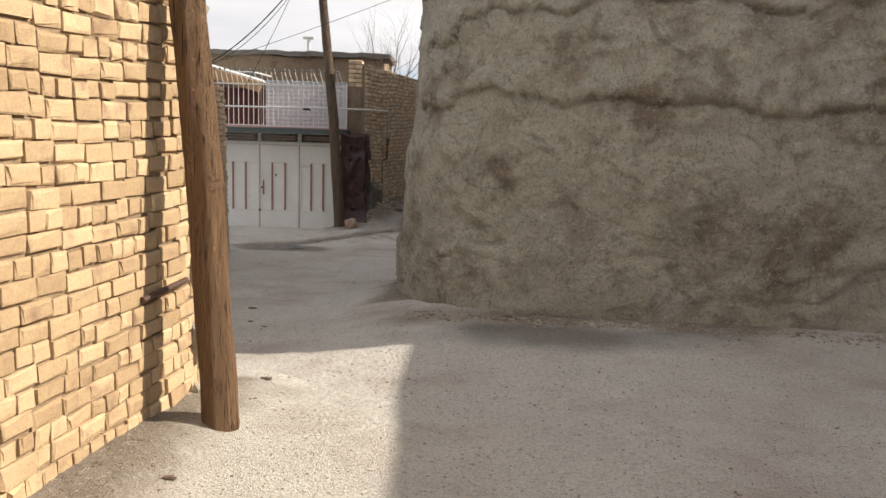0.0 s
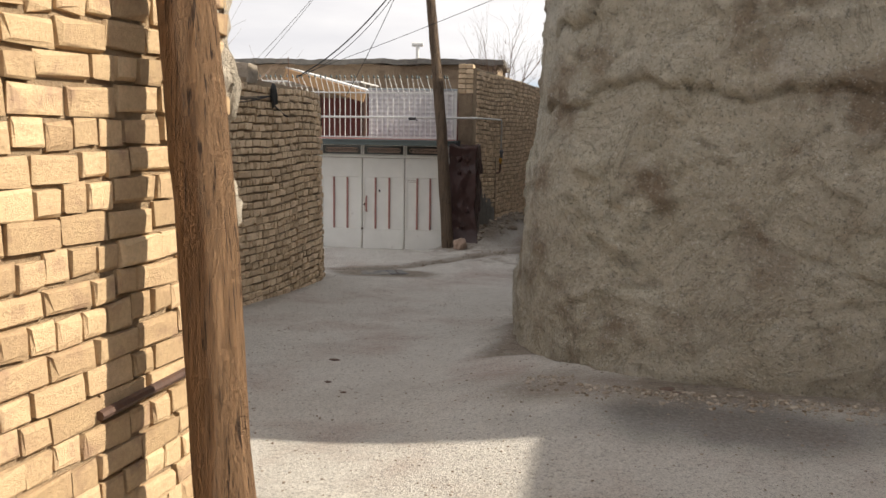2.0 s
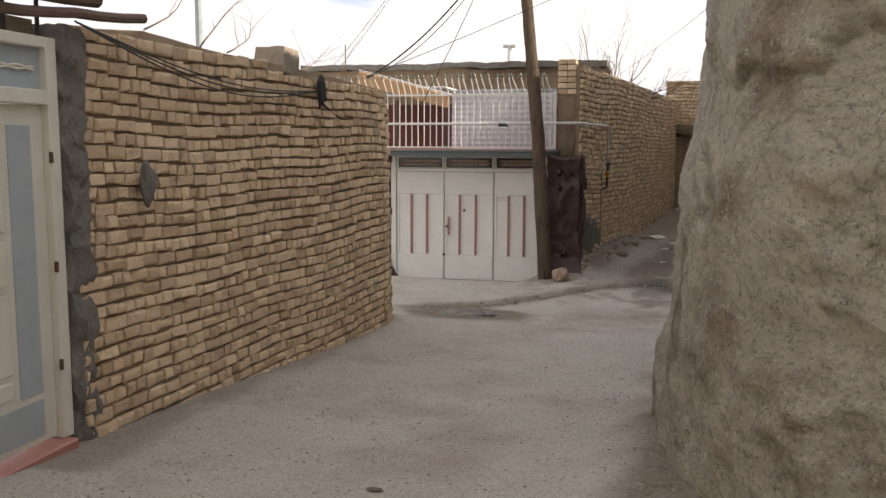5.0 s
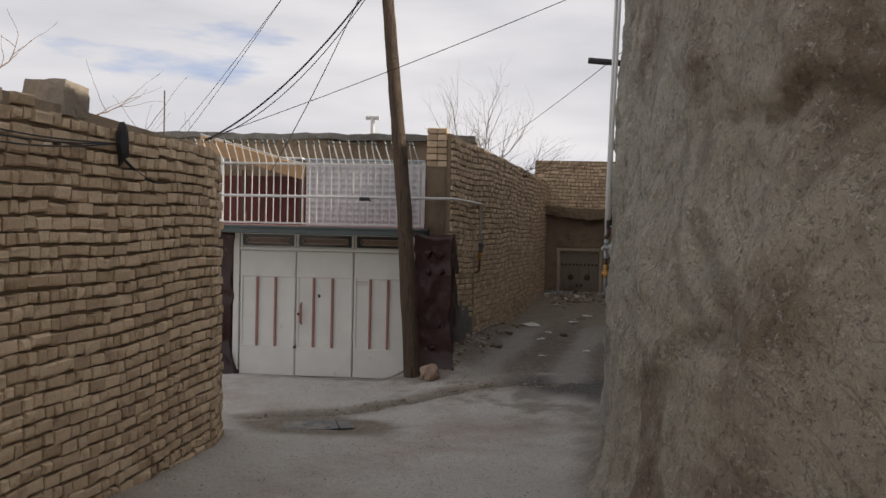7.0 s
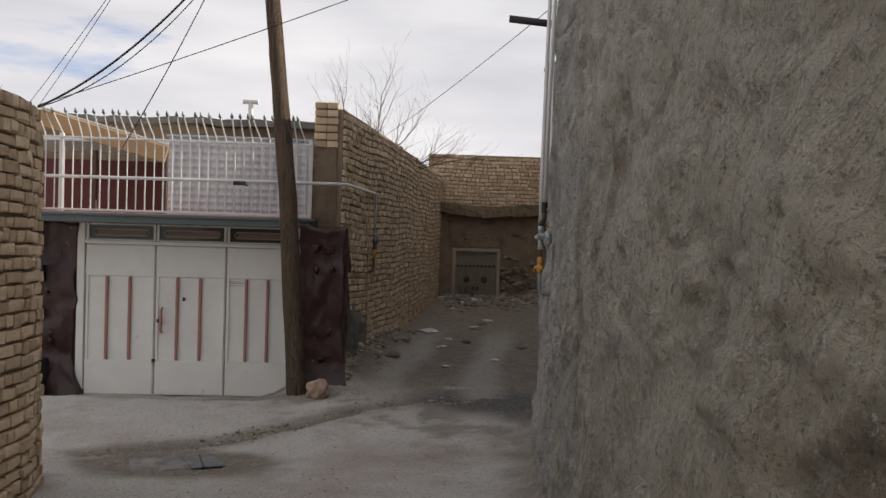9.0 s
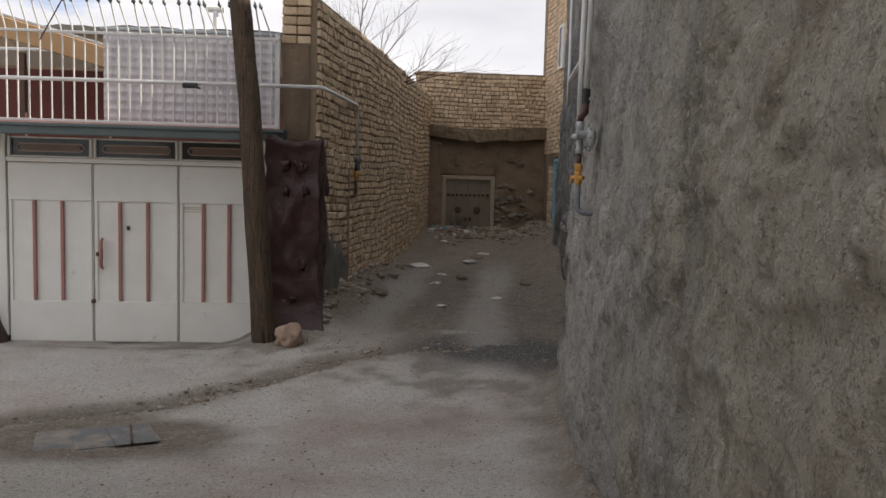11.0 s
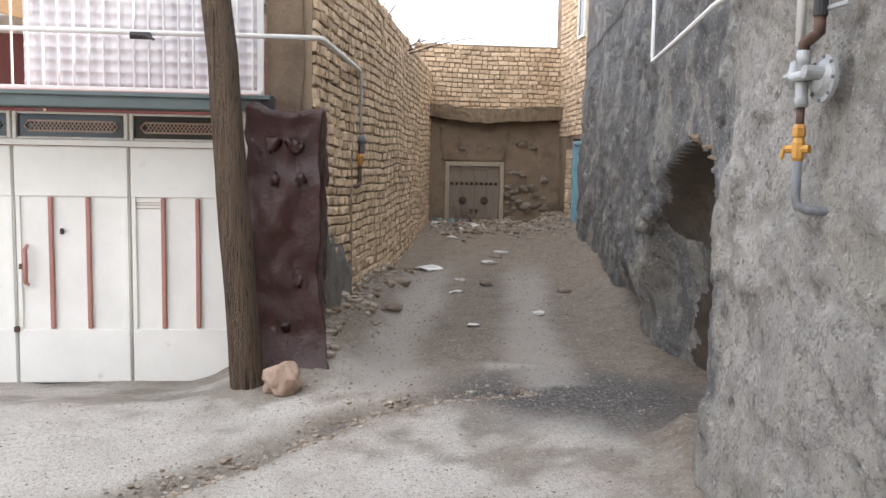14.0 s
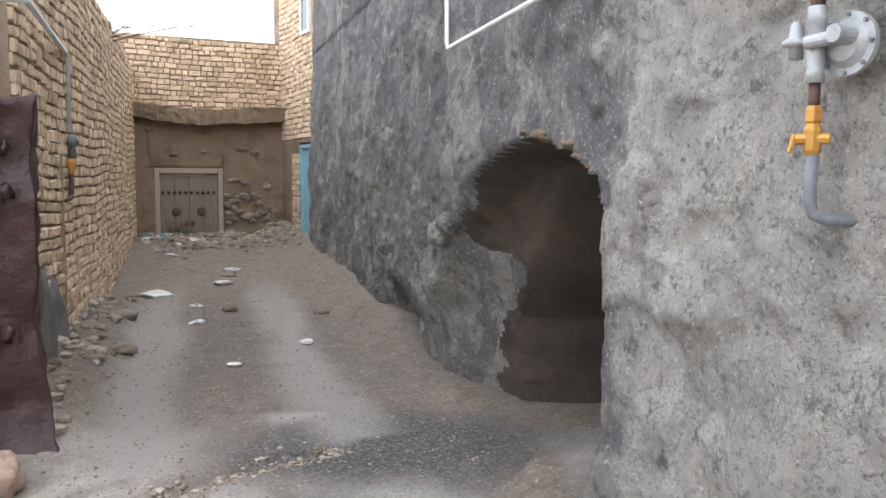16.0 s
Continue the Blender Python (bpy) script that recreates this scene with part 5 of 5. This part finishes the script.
# ---- on the ground ----
tagged(part("boulder", lump(-1.87, 17.12, -0.48, 0.12, (1.05, 0.9, 0.85), 0.4, 3, 4), M_ROCK, smooth=True), "pinkish rough rock beside the wooden pole", "rock")
mh = thing("drain_cover", "bent grey sheet-metal plates over a muddy drain", "drain cover")
for i in range(3):
    bm = boxed(-0.13, 0.125, -0.2, 0.2, 0, 0.006, 0.002)
    ob = part("plate", bm, M_SHEET, mh)
    ob.matrix_world = pose(-2.96 + 0.2 * i, 14.5 + 0.06 * i, ground_z(-2.8, 14.5) + 0.004 + 0.004 * i, random.uniform(-1.5, 1.5), random.uniform(-1.5, 1.5), 18 + 4 * i)
part("rod", tubed([(-2.62, 14.78, ground_z(-2.6, 14.8) + 0.04), (-2.5, 14.38, ground_z(-2.5, 14.4) + 0.03)], 0.008, 6), M_RUST, mh)


def scatter(name, label, n, where, r0, r1, mat, seed, flat=0.6, sub=1):
    """Many small stones joined as one thing."""
    rnd = random.Random(seed)
    vs_all, fs_all = [], []
    bm = bmesh.new()
    bmesh.ops.create_icosphere(bm, subdivisions=sub, radius=1)
    base = [v.co.copy() for v in bm.verts]
    bm.verts.index_update()
    faces = [[v.index for v in f.verts] for f in bm.faces]
    bm.free()
    for i in range(n):
        x, y = where(rnd)
        r = r0 * (r1 / r0) ** (rnd.random() ** 2)
        z = ground_z(x, y) + r * 0.15
        sx, sy, a = rnd.uniform(0.7, 1.4), rnd.uniform(0.7, 1.2), rnd.uniform(0, 6.3)
        k = len(vs_all)
        for b in base:
            q = Vector((b.x * sx, b.y * sy, b.z * flat)) * r * rnd.uniform(0.75, 1.15)
            vs_all.append((x + q.x * math.cos(a) - q.y * math.sin(a), y + q.x * math.sin(a) + q.y * math.cos(a), z + q.z))
        fs_all += [tuple(k + j for j in f) for f in faces]
    me = bpy.data.meshes.new(name)
    me.from_pydata(vs_all, [], fs_all)
    me.materials.append(mat)
    return tagged(new(name, me), label, "stones", kind="stuff")


M_PEBBLE = material("mixed_pebbles", (0.36, 0.315, 0.26), (0.27, 0.23, 0.19), 3, bump=0.3, random_tint=0.5, island=True)


def in_alley(r):
    y = r.uniform(16.6, 27.5)
    return r.uniform(w3_x(max(17, y)) + 0.08, tower_x(y) - 0.05), y


scatter("gravel", "loose gravel and rubble over the alley dirt", 12000, in_alley, 0.003, 0.012, M_PEBBLE, 3)
scatter("rubble", "broken stones along the foot of the alley wall", 260, lambda r: (lambda y: (w3_x(y) + abs(r.gauss(0.12, 0.16)), y))(r.uniform(17.6, 22.5)), 0.012, 0.075, M_PEBBLE, 4, 0.7)
scatter("rubble", "rubble heap at the end of the alley", 1200, lambda r: (r.uniform(0.0, 2.3), 27.5 - abs(r.gauss(0, 0.7))), 0.015, 0.07, M_PEBBLE, 5, 0.6)
scatter("gravel", "small stones along the broken edge of the paving", 1500, lambda r: (lambda k, f: (GUTTER[k][0] + (GUTTER[k + 1][0] - GUTTER[k][0]) * f + r.gauss(0, 0.08), GUTTER[k][1] + (GUTTER[k + 1][1] - GUTTER[k][1]) * f + r.gauss(0, 0.06)))(r.randrange(5), r.random()), 0.004, 0.026, M_PEBBLE, 6, 0.5)
scatter("gravel", "grit on the concrete lane", 14000, lambda r: (r.uniform(-3.4, 2.5), r.uniform(2.5, 17.0)), 0.0025, 0.01, M_PEBBLE, 7)
scatter("gravel", "crumbs of render at the foot of the mud wall", 1500, lambda r: (lambda x: (x, 6.98 - 0.12 * x + (0.25 if x < 0 else 0) - abs(r.gauss(0, 0.18))))(r.uniform(-0.3, 3.6)), 0.004, 0.022, M_PEBBLE, 8)


def litter(x, y, r, seed, mat, label, flat=0.35):
    bm = lump(0, 0, 0, r, (1.3, 0.9, flat), 0.9, seed, 2)
    ob = part("litter", bm, mat)
    ob.location = (x, y, ground_z(x, y) + r * flat * 0.6)
    tagged(ob, label, "litter", "scattered litter")


for i, (x, y, r) in enumerate(((-0.42, 22.3, 0.13), (-0.3, 20.7, 0.05), (0.4, 22.9, 0.07), (0.35, 19.5, 0.05), (-0.35, 19.0, 0.045), (-0.15, 21.6, 0.05), (0.75, 24.0, 0.06), (0.2, 25.4, 0.07))):
    litter(x, y, r, i, M_PAPER, "crumpled white paper scrap on the dirt")
M_TEAL = material("teal_plastic", (0.1, 0.3, 0.3), (0.08, 0.22, 0.25), 9, rough=0.4, bump=0.2)
for i in range(26):
    x, y = random.uniform(0.02, 0.75), random.uniform(26.4, 27.4)
    litter(max(x, w3_x(y) + 0.1), y, random.uniform(0.03, 0.075), i + 50, (M_PAPER, M_GREYPIPE, M_TEAL, M_PINK)[i % 4 if i % 3 else 0], "crumpled plastic rubbish by the old door", 0.6)
for i, (x, y, r) in enumerate(((0.95, 20.9, 0.07), (0.1, 21.2, 0.06), (-0.9, 20.9, 0.09), (-1.05, 19.6, 0.08), (0.6, 23.5, 0.08))):
    tagged(part("stone", lump(x, y, ground_z(x, y) + r * 0.3, r, (1.2, 0.9, 0.6), 0.4, i + 9, 3), M_STONE, smooth=True), "loose stone on the alley dirt", "stone", "loose stones")
bm = bmesh.new()
for i in range(60):
    twig((0.62 + random.uniform(-0.15, 0.15), 27.3 + random.uniform(-0.1, 0.1), ground_z(0.6, 27.3)), (random.uniform(-1, 1), random.uniform(-1, 0.3), 1.2), 0.3, 0.004, 300 + i, 3, bm)
tagged(part("dry_bush", bm, M_TWIG), "dry brown thorn bush before the old door", "bush")
for i, (x, y, r) in enumerate(((-1.7, 7.45, 0.02), (-1.5, 7.1, 0.016), (-1.85, 8.2, 0.03), (0.55, 6.95, 0.035), (0.6, 6.85, 0.02), (-1.05, 5.0, 0.03), (-1.15, 3.5, 0.02))):
    tagged(part("leaf_scrap", lump(x, y, ground_z(x, y) + 0.006, r, (1.4, 0.8, 0.25), 0.6, i), M_TWIG), "dark dry leaf scrap on the lane", "leaf", "leaf scraps")
